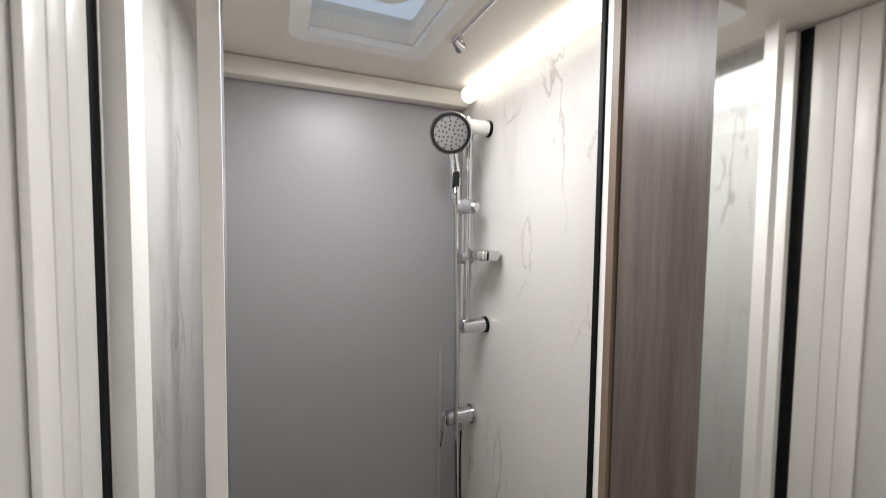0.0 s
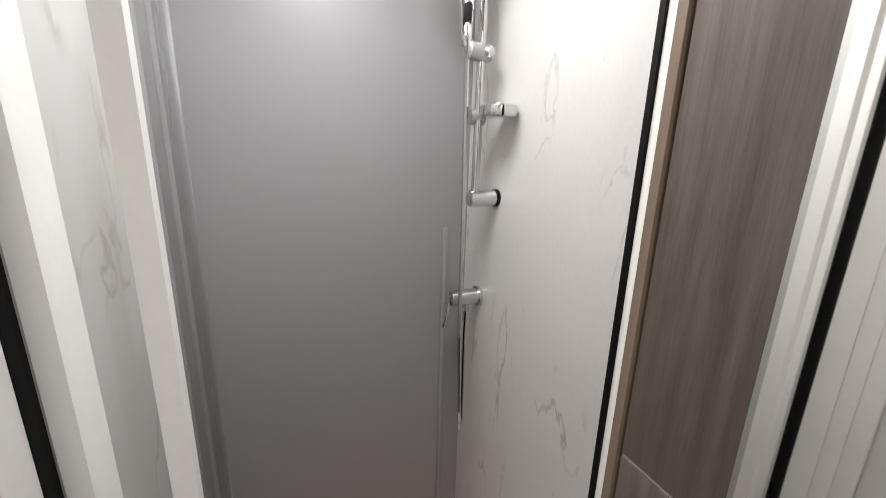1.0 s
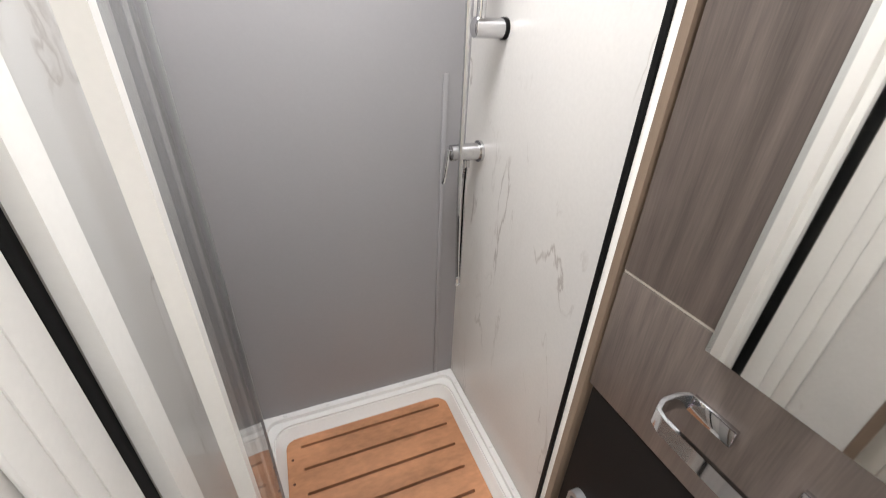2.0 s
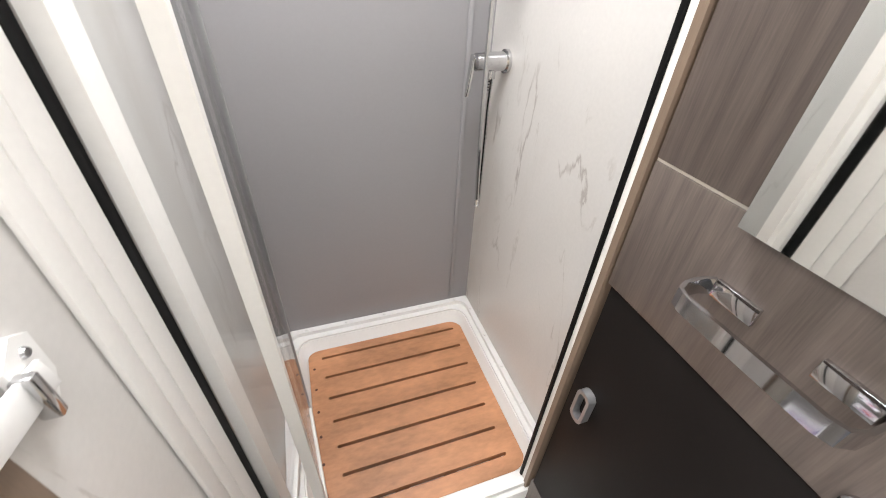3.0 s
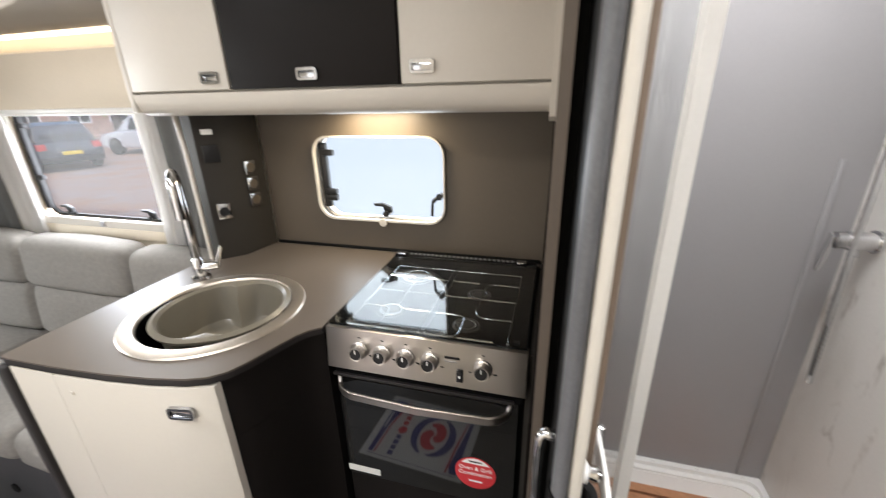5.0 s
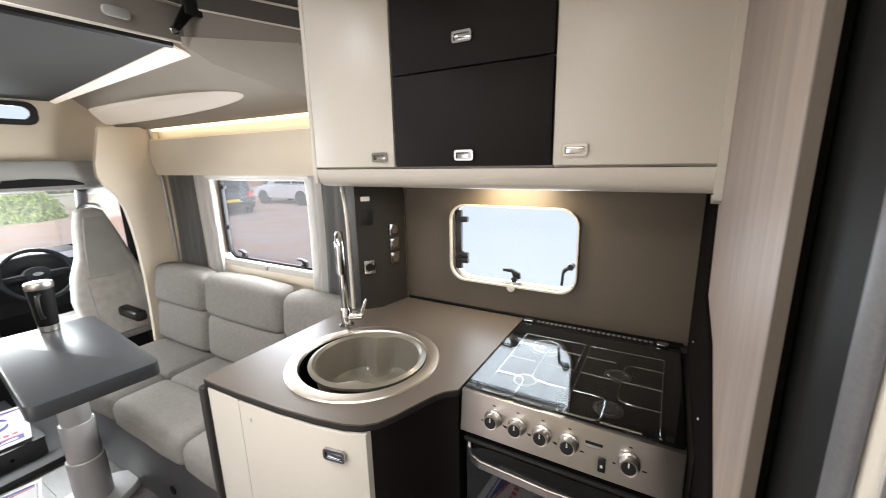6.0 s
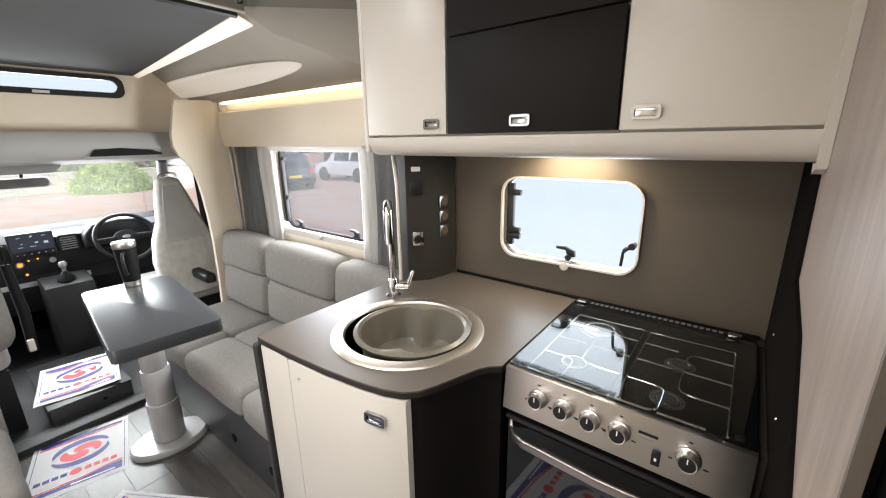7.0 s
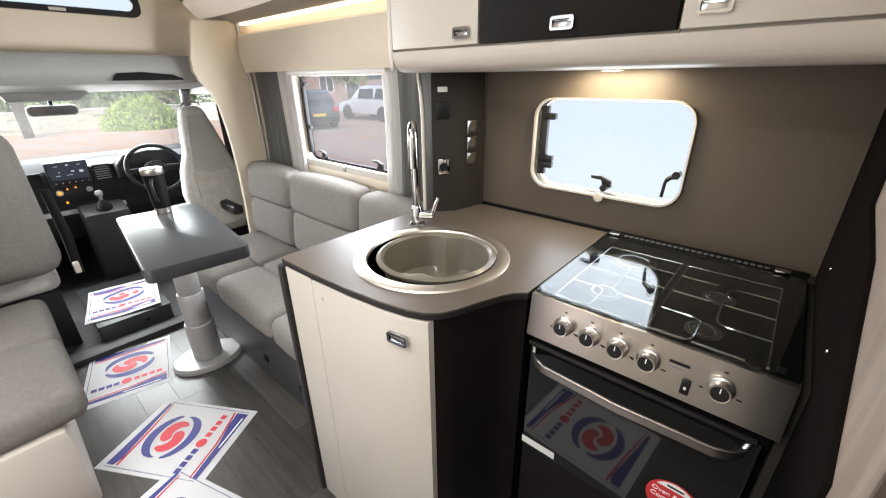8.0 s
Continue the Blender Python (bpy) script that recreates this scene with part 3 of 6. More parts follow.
def leaf(p, q, near, far, sheet):
    """One framed pane from p to q in plan, with stiles of the given widths."""
    a, b = Vector((*p, 0)), Vector((*q, 0))
    d = (b - a).normalized()
    s = d.cross(Vector((0, 0, 1)))

    def bar(t0, t1, half, z0, z1, bev=0.002):
        c = [a + d * t0 + s * half, a + d * t1 + s * half, a + d * t1 - s * half, a + d * t0 - s * half]
        return Prism([(v.x, v.y) for v in c], z0, z1, r=bev)
    n = (b - a).length
    part("stile", bar(0, near, 0.009, Z0 + 0.02, Z1, 0.0075), M_WHITEPR, sdoor)
    part("stile", bar(n - far, n, 0.005, Z0 + 0.02, Z1, 0.002), M_ALU, sdoor, "satin grey edge strip")
    part("bottom_rail", bar(near, n - far, 0.006, Z0 + 0.02, Z0 + 0.045), M_WHITEPR, sdoor)
    part("pane", bar(near, n - far, 0.0025, Z0 + 0.045, Z1 - 0.02, 0.0), sheet, sdoor).visible_shadow = False


leaf((1.241, 1.453), (1.268, 1.735), 0.036, 0.006, M_DOORGLASS)
leaf((1.314, 1.442), (1.292, 1.735), 0.022, 0.006, M_GLASS)
part("hinge", Tube([(1.281, 1.742, Z0 + 0.02), (1.281, 1.742, Z1)], 0.004), M_CHROMED, sdoor)

# washroom cupboard wall with the mirror
cup = thing("washroom_cupboard", (2.0, 1.0, 0.0), "tall grey-brown wood washroom cupboard with a dark lower door", "cupboard")
part("body", Box(1.785, 2.40, 0.55, 1.398, 0.05, CEIL - 0.003), M_WOOD, cup)
part("upper_panel", Box(1.770, 1.7848, 0.55, 1.394, 1.104, CEIL - 0.01, r=0.001), M_WOOD, cup)
part("lower_panel", Box(1.770, 1.7848, 0.55, 1.394, 0.915, 1.100, r=0.001), M_WOOD, cup)
part("joint_strip", Box(1.772, 1.7846, 0.55, 1.394, 1.1003, 1.1037), M_CREAM, cup)
part("dark_door", Box(1.772, 1.7848, 0.60, 1.388, 0.30, 0.912, r=0.001), M_DARK, cup, "dark brown lower door")
catch = part("catch", Ring(rrect(1.337, 1.355, 0.652, 0.712, 0.008), rrect(1.331, 1.361, 0.644, 0.720, 0.014), 1.757, 1.7715, YZ), M_ALU, cup, "satin chrome ring catch")
part("plinth", Box(1.772, 1.7848, 0.60, 1.394, 0.05, 0.297), M_WOOD, cup)
part("plinth_hole", Lathe([(0, 0), (0.014, 0), (0.014, 0.002), (0, 0.002)], pose(1.7718, 1.345, 0.27, 0, -90, 0), 16), M_BLACK, cup)
part("edge_strip", Box(1.766, 1.80, 1.3985, 1.4098, 0.05, CEIL - 0.003), M_BROWN, cup)
part("white_profile", Box(1.7665, 1.8695, 1.4102, 1.4207, 0.262, CEIL - 0.003, r=0.001), M_WHITEPR, cup)
part("rubber_seal", Box(1.7635, 1.8695, 1.4210, 1.4290, 0.262, CEIL - 0.003, r=0.001), M_BLACK, cup, "black rubber seal")
mirror = thing("mirror", (1.76, 0.95, 1.09), "frameless mirror door on the washroom cupboard", "mirror")
part("pane", Box(1.7515, 1.7535, 0.60, 1.2695, 1.0935, CEIL - 0.03), M_MIRROR, mirror)
part("backing", Box(1.7538, 1.7695, 0.60, 1.2700, 1.0930, CEIL - 0.03), M_EDGE, mirror)


def flat_bar(pts, w, th):
    """A chrome band bent along points in plan, w high and th thick."""
    bm = bmesh.new()
    p = [Vector((*q, 0)) for q in pts]
    rows = []
    for i, q in enumerate(p):
        d = (p[min(i + 1, len(p) - 1)] - p[max(i - 1, 0)]).normalized()
        s = d.cross(Vector((0, 0, 1))) * th / 2
        rows.append([bm.verts.new(v) for v in (q + s + Vector((0, 0, -w / 2)), q + s + Vector((0, 0, w / 2)), q - s + Vector((0, 0, w / 2)), q - s + Vector((0, 0, -w / 2)))])
    for a, b in zip(rows, rows[1:]):
        for k in range(4):
            bm.faces.new((a[k], a[(k + 1) % 4], b[(k + 1) % 4], b[k]))
    bm.faces.new(rows[0][::-1]), bm.faces.new(rows[-1])
    bmesh.ops.recalc_face_normals(bm, faces=bm.faces[:])
    return bm


rail = thing("towel_ring", (1.76, 1.2, 1.0), "chrome flat towel ring on the washroom cupboard", "towel ring")
band_bm = flat_bar([(1.764, 1.269), (1.752, 1.274), (1.728, 1.274), (1.716, 1.268), (1.712, 1.257), (1.712, 1.131), (1.716, 1.119), (1.728, 1.113), (1.748, 1.113), (1.764, 1.117)], 0.020, 0.0045)
bmesh.ops.translate(band_bm, vec=(0.003, 0.0, 1.019), verts=band_bm.verts[:])
part("band", band_bm, M_CHROME, rail)
for y0, y1 in ((1.221, 1.2675), (1.1195, 1.166)):
    part("wall_plate", Box(1.7645, 1.7698, y0, y1, 1.0085, 1.0295, r=0.0008), M_CHROME, rail)
part("push_knob", Lathe([(0, 0), (0.013, 0), (0.014, 0.006), (0.009, 0.012), (0, 0.012)], pose(1.770, 1.085, 0.935, 0, -90, 0), 18), M_CHROME, cup)

# shower set
sset = thing("shower_set", (1.813, 1.907, 0.74), "chrome hand shower on a riser rail with a long hose", "shower")
part("riser_rod", Tube([(1.813, 1.907, 1.335), (1.813, 1.907, 1.868)], 0.0085, 14), M_CHROME, sset)
part("riser_rod", Tube([(1.825, 1.918, 1.335), (1.825, 1.918, 1.84)], 0.0045, 10), M_CHROME, sset)
for z, mt in ((1.846, M_WHITE), (1.347, M_CHROME)):
    br = part("bracket", Tube([(1.797, 1.907, z), (1.801, 1.907, z), (1.862, 1.907, z)], [0.012, 0.0185, 0.0185], 20), mt, sset)
    part("bracket_gasket", Lathe([(0, 0), (0.0205, 0), (0.0205, 0.008), (0, 0.008)], pose(1.862, 1.907, z, 0, 90, 0), 20), M_BLACK, sset)
part("slider", Tube([(1.772, 1.895, 1.648), (1.776, 1.896, 1.648), (1.805, 1.903, 1.648), (1.832, 1.910, 1.648)], [0.012, 0.018, 0.018, 0.016], 18), M_ALU, sset, "satin grey slider")
part("slider_knob", Lathe([(0, 0), (0.011, 0), (0.014, 0.006), (0.011, 0.012), (0.006, 0.014), (0, 0.014)], pose(1.822, 1.895, 1.648, 90, 0, 20), 12), M_CHROME, sset)
HN = Vector((-0.33, -0.90, -0.30)).normalized()
HM = Matrix.Translation((1.757, 1.895, 1.822)) @ HN.to_track_quat("Z", "Y").to_matrix().to_4x4()
hs = part("shower_head", Lathe([(0, -0.022), (0.024, -0.020), (0.042, -0.010), (0.050, 0.001), (0.051, 0.006), (0.048, 0.010), (0, 0.010)], HM, 32), M_CHROME, sset)
part("face_ring", Ring([(0.040 * math.cos(a), 0.040 * math.sin(a)) for a in [6.28319 * i / 32 for i in range(32)]], [(0.0478 * math.cos(a), 0.0478 * math.sin(a)) for a in [6.28319 * i / 32 for i in range(32)]], 0.0102, 0.0135, lambda u, v, w: HM @ Vector((u, v, w))), M_BLACKPL, hs, "black outer ring")
part("spray_plate", Lathe([(0, 0.0102), (0.0398, 0.0102), (0.0392, 0.0125), (0, 0.0130)], HM, 32), M_ALU, hs, "grey spray plate")
noz = Lathe([(0, 0), (0.0023, 0), (0.0016, 0.0022), (0, 0.0022)], None, 8)
noz_me = mesh_of("nozzle", noz, M_BLACKPL)
for rad, cnt in ((0.010, 6), (0.019, 10), (0.028, 14), (0.036, 12)):
    for i in range(cnt):
        o = new("nozzle", noz_me)
        o.parent = hs
        o.matrix_basis = Matrix.Translation(-ORIGIN[hs.name]) @ HM @ pose(rad * math.cos(6.28319 * i / cnt + rad * 90), rad * math.sin(6.28319 * i / cnt + rad * 90), 0.0124)
part("head_handle", Tube(smooth_path([(1.766, 1.905, 1.790), (1.774, 1.908, 1.755), (1.776, 1.903, 1.715), (1.772, 1.894, 1.672), (1.773, 1.893, 1.655)], 4), [0.013] * 5 + [0.0135] * 5 + [0.012] * 4 + [0.009] * 3, 16), M_CHROME, sset)
part("grip", Prism(rrect(-0.0085, 0.0085, -0.026, 0.020, 0.008), 0, 0.003, lambda u, v, w: (Matrix.Translation((1.770, 1.8875, 1.712)) @ Vector((-0.2, -0.96, -0.18)).to_track_quat("Z", "Y").to_matrix().to_4x4()) @ Vector((u, v, w)), r=0.001), M_BLACKPL, sset, "black grip insert")
hosepts = smooth_path([(1.773, 1.893, 1.655), (1.777, 1.896, 1.55), (1.783, 1.899, 1.30), (1.787, 1.903, 1.05), (1.795, 1.908, 0.86), (1.802, 1.913, 0.755), (1.806, 1.918, 0.737), (1.811, 1.924, 0.750), (1.818, 1.940, 0.86), (1.826, 1.960, 0.98), (1.832, 1.968, 1.055)], 22)
part("hose", Tube(hosepts, [0.0064 if i % 2 else 0.0052 for i in range(len(hosepts))], 8), M_CHROME, sset, "chrome ribbed hose")
dish = thing("soap_dish", (1.84, 1.88, 1.53), "chrome soap dish clamped on the shower rail", "soap dish")
part("clamp", Tube([(1.795, 1.915, 1.522), (1.828, 1.915, 1.522)], 0.017, 16), M_ALU, dish)
part("bowl", Prism(rrect(1.800, 1.864, 1.815, 1.897, 0.028), 1.520, 1.543, r=0.003), M_CHROME, dish)
mixer = thing("shower_mixer", (1.85, 1.97, 1.08), "chrome single-lever shower mixer", "mixer tap")
part("wall_plate", Tube([(1.8695, 1.97, 1.083), (1.862, 1.97, 1.083)], 0.026, 20), M_CHROME, mixer)
part("body", Tube([(1.862, 1.97, 1.083), (1.812, 1.97, 1.083), (1.808, 1.97, 1.083)], [0.021, 0.021, 0.017], 20), M_CHROME, mixer)
part("cap", Tube([(1.808, 1.97, 1.083), (1.790, 1.97, 1.083), (1.786, 1.97, 1.083)], [0.019, 0.019, 0.013], 20), M_CHROMED, mixer)
part("lever", Prism([(1.092, 1.961), (1.098, 1.979), (1.030, 1.977), (1.008, 1.973), (1.008, 1.967), (1.030, 1.963)], 1.779, 1.788, lambda u, v, w: (w - (1.09 - u) * 0.12, v, u), r=0.002), M_CHROME, mixer)
part("outlet", Tube([(1.832, 1.97, 1.066), (1.832, 1.968, 1.046)], 0.010, 12), M_CHROME, mixer)

# washroom lights, roof light, drying rail
led = thing("washroom_led_bar", (1.852, 1.6, 1.96), "lit white LED bar in the corner of wall and ceiling", "lamp")
part("diffuser", Tube([(1.845, 1.985, 1.948), (1.845, 1.979, 1.948), (1.845, 1.41, 1.948)], [0.013, 0.021, 0.021], 16), M_LEDCOLD, led)
part("rear_channel", Box(1.852, 1.8698, 1.41, 1.998, 1.942, CEIL - 0.0005), M_WHITE, led)
hatch = thing("roof_light", (1.53, 1.675, CEIL), "white framed roof light above the shower", "roof light")
part("frame", Ring(rrect(1.428, 1.637, 1.478, 1.825, 0.012, 5), rrect(1.395, 1.670, 1.442, 1.862, 0.03, 5), CEIL - 0.014, CEIL - 0.0005, lambda u, v, w: (u, v, w)), M_WHITE, hatch)
part("pane", Box(1.432, 1.633, 1.482, 1.821, CEIL + 0.03, CEIL + 0.034), M_ACRYLIC, hatch).visible_shadow = False
part("handle_recess", Ring(rrect(1.49, 1.58, 1.60, 1.72, 0.03, 5), rrect(1.48, 1.59, 1.59, 1.73, 0.04, 5), CEIL + 0.02, CEIL + 0.0295, lambda u, v, w: (u, v, w)), M_WHITE, hatch)
# frames of the three added roof openings, all out of view
lh = thing("roof_light", (0.55, 0.56, CEIL), "white framed roof opening added over the living area, unseen", "roof light")
part("frame", Ring(rrect(0.298, 0.802, 0.308, 0.812, 0.03, 5), rrect(0.26, 0.84, 0.27, 0.85, 0.05, 5), CEIL - 0.012, CEIL - 0.0005, lambda u, v, w: (u, v, w)), M_WHITE, lh)
wh_ = thing("roof_light", (1.51, 0.65, CEIL), "white framed roof opening added over the washroom, unseen", "roof light")
part("frame", Ring(rrect(1.358, 1.662, 0.498, 0.802, 0.03, 5), rrect(1.325, 1.695, 0.465, 0.835, 0.05, 5), CEIL - 0.012, CEIL - 0.0005, lambda u, v, w: (u, v, w)), M_WHITE, wh_)
ah = thing("roof_light", (-0.20, 0.86, 2.125), "white framed roof opening added over the aisle, unseen", "roof light")
part("frame", Ring(rrect(-0.402, 0.002, 0.608, 1.112, 0.03, 5), rrect(-0.44, 0.04, 0.57, 1.15, 0.05, 5), 2.113, 2.1245, lambda u, v, w: (u, v, w)), M_WHITE, ah)
dry = thing("drying_rail", (1.70, 1.6, CEIL), "thin chrome drying rail under the ceiling", "rail")
part("rod", Tube([(1.693, 1.745, CEIL - 0.014), (1.693, 1.20, CEIL - 0.014)], 0.004), M_CHROME, dry)
part("socket", Tube([(1.693, 1.738, CEIL - 0.014), (1.708, 1.752, CEIL - 0.014), (1.716, 1.758, CEIL - 0.016)], [0.006, 0.010, 0.012], 12), M_CHROMED, dry)
part("stand", Box(1.698, 1.714, 1.742, 1.760, CEIL - 0.012, CEIL - 0.0005, r=0.002), M_CHROME, dry)
hook = thing("robe_hook", (1.222, 1.31, 1.74), "chrome robe hook on the marbled wall", "hook")
part("hook", Tube(smooth_path([(1.2225, 1.31, 1.75), (1.245, 1.31, 1.745), (1.255, 1.31, 1.73), (1.262, 1.31, 1.745)], 4), 0.005), M_CHROME, hook)

# ---- kitchen ----
solo("splashback", Holed([(0.236, 0.932), (1.1655, 0.932), (1.1655, 1.40), (0.236, 1.40)], [K_WIN], 2.060, 2.0815, XZ), M_SPLASH, "matt taupe splashback panel round the kitchen window", "splashback", kind="structure")
solo("splashback_seal", Box(0.24, 1.150, 2.052, 2.0597, 0.931, 0.940, r=0.002), M_BLACK, "black sealing strip along the worktop", "trim", kind="structure")
solo("end_guard", Prism([(2.059, 1.372), (1.82, 1.362), (1.785, 1.17), (1.62, 1.135), (1.37, 0.975), (1.37, 0.0), (2.059, 0.0)], 1.1600, 1.1658, YZ), M_GUARD, "dark heat guard on the end panel beside the cooker", "panel", kind="structure")
guard = thing("guard_screws", (1.16, 1.75, 1.0), "small steel screw heads in the dark end guard", "screw")
for y, z in ((1.90, 1.015), (1.62, 0.99)):
    part("screw", Lathe([(0, 0), (0.004, 0), (0.003, 0.002), (0, 0.002)], pose(1.1600, y, z, 0, -90, 0), 10), M_CHROME, guard)


def window_unit(name, label, outline, inner, y, catches, hinges, pane=M_ACRYLIC, gasket=M_BLACK, lip=0.008):
    w = thing(name, ((outline[0][0] + outline[-1][0]) / 2, y, min(p[1] for p in outline)), label, "window")
    w["kind"] = "structure"
    part("window_frame", Ring(inner, outline, y - 0.012, y - 0.0005, XZ), M_CREAM, w, "cream inner window frame")
    lo, hi = min(p[0] for p in inner), max(p[0] for p in inner)
    zl, zh = min(p[1] for p in inner), max(p[1] for p in inner)
    rubber = rrect(lo + lip * 1.5, hi - lip, zl + lip, zh - lip * 0.75, 0.045)
    part("rubber_gasket", Ring(rubber, rrect(lo - 0.004, hi + 0.004, zl - 0.004, zh + 0.004, 0.055), y + 0.026, y + 0.038, XZ), gasket, w, "rubber gasket round the pane")
    part("pane", Prism(rrect(lo, hi, zl, zh, 0.05), y + 0.040, y + 0.044, XZ), pane, w).visible_shadow = False
    for x in catches:
        c = part("catch", Prism([(x - 0.040, zl + 0.042), (x - 0.042, zl + 0.050), (x - 0.012, zl + 0.052), (x + 0.018, zl + 0.040), (x + 0.020, zl + 0.022), (x - 0.004, zl + 0.020), (x - 0.010, zl + 0.040)], y + 0.002, y + 0.018, XZ, r=0.002), M_BLACKPL, w, "black plastic window catch")
        part("catch_pivot", Tube([(x, y + 0.024, zl + 0.018), (x, y - 0.002, zl + 0.018)], 0.010, 12), M_BLACKPL, w)
    for z in hinges:
        part("stay_arm", Box(lo + 0.016, lo + 0.056, y + 0.002, y + 0.022, z - 0.010, z + 0.010, r=0.004), M_BLACKPL, w, "black plastic window stay")
    part("side_post", Box(lo + 0.006, lo + 0.030, y + 0.006, y + 0.026, zl + 0.03, zh - 0.02, r=0.004), M_BLACKPL, w)
    return w


w1 = window_unit("window_1", "small kitchen window with a cream frame and black catches", rrect(0.427, 0.860, 1.0315, 1.2985, 0.056), rrect(0.4335, 0.8555, 1.0380, 1.2945, 0.052), 2.060, (0.66,), (1.245, 1.12, 1.10), gasket=M_WHITE, lip=0.002)
part("catch", Tube(smooth_path([(0.842, 2.074, 1.112), (0.826, 2.070, 1.110), (0.816, 2.068, 1.098), (0.814, 2.068, 1.078), (0.812, 2.070, 1.056)], 4), [0.0065] * 8 + [0.0045] * 9, 10), M_BLACKPL, w1, "black plastic window catch")
part("catch_pivot", Tube([(0.838, 2.084, 1.118), (0.838, 2.062, 1.118)], 0.010, 12), M_BLACKPL, w1)
part("lock_button", Lathe([(0, 0), (0.013, 0), (0.013, 0.006), (0, 0.008)], pose(0.655, 2.0475, 1.032, 90, 0, 0), 16), M_CREAM, w1)

TOP = [(0.108, 1.345)] + [(0.108 + 0.012 * (1 - math.cos(a)), 1.345 - 0.010 * math.sin(a)) for a in (0.8,)] + [(0.13, 1.335), (0.25, 1.338), (0.38, 1.346), (0.48, 1.358), (0.545, 1.371), (0.582, 1.386), (0.606, 1.408), (0.622, 1.440), (0.645, 1.505), (0.660, 1.545), (0.674, 1.568), (0.697, 1.588), (0.697, 2.059), (0.112, 2.059)]
SINK = (0.405, 1.600)
circle = lambda r, n=40: [(SINK[0] + r * math.cos(6.28319 * i / n), SINK[1] + r * math.sin(6.28319 * i / n)) for i in range(n)]  # noqa: E731
wt = thing("worktop", (0.4, 1.7, 0.9), "taupe laminate worktop with a dark rounded edge", "worktop")
part("surface", Holed(TOP, [circle(0.184)], 0.926, 0.930, lambda u, v, w: (u, v, w)), M_WORKTOP, wt)
part("edging", Holed(TOP, [circle(0.184)], 0.9130, 0.9259, lambda u, v, w: (u, v, w)), M_EDGE, wt, "dark edge of the worktop")
part("rear_strip", Box(0.6975, 1.1595, 2.020, 2.0595, 0.898, 0.930), M_EDGE, wt)

sinku = thing("sink_unit", (0.38, 1.7, 0.0), "curved base cupboard with cream door and dark side under the sink", "kitchen unit")
FR = [(0.13, 1.350), (0.25, 1.353), (0.38, 1.361), (0.48, 1.372), (0.545, 1.384), (0.580, 1.398), (0.600, 1.420), (0.612, 1.445), (0.634, 1.508), (0.650, 1.550), (0.666, 1.580), (0.690, 1.600), (0.690, 2.05), (0.125, 2.05)]
part("body", Prism(FR, 0.05, 0.770), M_DARK, sinku)
part("upper_body", Holed(FR, [circle(0.186)], 0.7705, 0.9125, lambda u, v, w: (u, v, w)), M_DARK, sinku)


def curved_front(pts, th, z0, z1):
    bm = bmesh.new()
    return prism(bm, [(x, y) for x, y in pts] + [(x, y - th) for x, y in reversed(pts)], z0, z1, r=0.0015)


part("filler", curved_front([(0.128, 1.3495), (0.2445, 1.3525)], 0.014, 0.05, 0.9095), M_CREAM, sinku)
sd = part("door", curved_front([(0.250, 1.3525), (0.38, 1.3605), (0.48, 1.3715), (0.545, 1.3835), (0.590, 1.402)], 0.016, 0.06, 0.9095), M_CREAM, sinku, "cream curved door")


def inset_handle(name, parent, x, y, z, w=0.052, h=0.026, turn=0.0, mt=M_CHROMED):
    m = pose(x, y, z, 0, 0, turn)
    to = lambda u, v, q: m @ Vector((u, q, v))  # noqa: E731
    o = part(name, Ring(rrect(-w / 2 + 0.005, w / 2 - 0.005, -h / 2 + 0.005, h / 2 - 0.006, 0.003, 3), rrect(-w / 2, w / 2, -h / 2, h / 2, 0.006, 3), -0.007, 0.0, to), mt, parent, "chrome push-button handle")
    part("button", Prism(rrect(-w / 2 + 0.0055, w / 2 - 0.0055, -h / 2 + 0.0055, h / 2 - 0.0065, 0.0025, 3), -0.0045, -0.0005, to, r=0.001), M_CHROMED, o)
    return o


inset_handle("handle", sd, 0.525, 1.3625, 0.856, turn=10)
part("end_trim", Box(0.1005, 0.1265, 1.324, 2.05, 0.05, 0.9125, r=0.008, seg=3), M_EDGE, sinku)
part("filler_screw", Lathe([(0, 0), (0.005, 0), (0.004, 0.002), (0, 0.002)], pose(0.285, 1.3375, 0.872, 90, 0, 0), 10), M_CREAM, sinku)

sink = thing("sink", (SINK[0], SINK[1], 0.78), "round taupe sink with a wide satin steel rim", "sink")
C = Matrix.Translation((SINK[0], SINK[1], 0))
part("rim", Lathe([(0.167, 0.929), (0.171, 0.9345), (0.186, 0.936), (0.200, 0.934), (0.203, 0.9305), (0.183, 0.9302), (0.183, 0.925), (0.167, 0.925), (0.167, 0.929)], C, 56, hollow=True), M_SINKRIM, sink, "satin steel rim")
bm = bmesh.new()
N = 56
rows = []
for r, z in ((0.166, 0.929), (0.164, 0.905), (0.160, 0.80), (0.145, 0.785), (0.03, 0.780)):
    rows.append([bm.verts.new((SINK[0] + r * math.cos(6.28319 * k / N), SINK[1] + r * math.sin(6.28319 * k / N), z)) for k in range(N)])
for a, b in zip(rows, rows[1:]):
    for k in range(N):
        bm.faces.new((a[k], a[(k + 1) % N], b[(k + 1) % N], b[k]))
bm.faces.new(rows[-1])
bmesh.ops.recalc_face_normals(bm, faces=bm.faces[:])
part("outer_bowl", bm, M_HOB, sink)
bowl = thing("washing_up_bowl", (SINK[0] + 0.012, SINK[1] + 0.006, 0.79), "taupe scalloped plastic bowl standing in the sink", "bowl")
bm = bmesh.new()


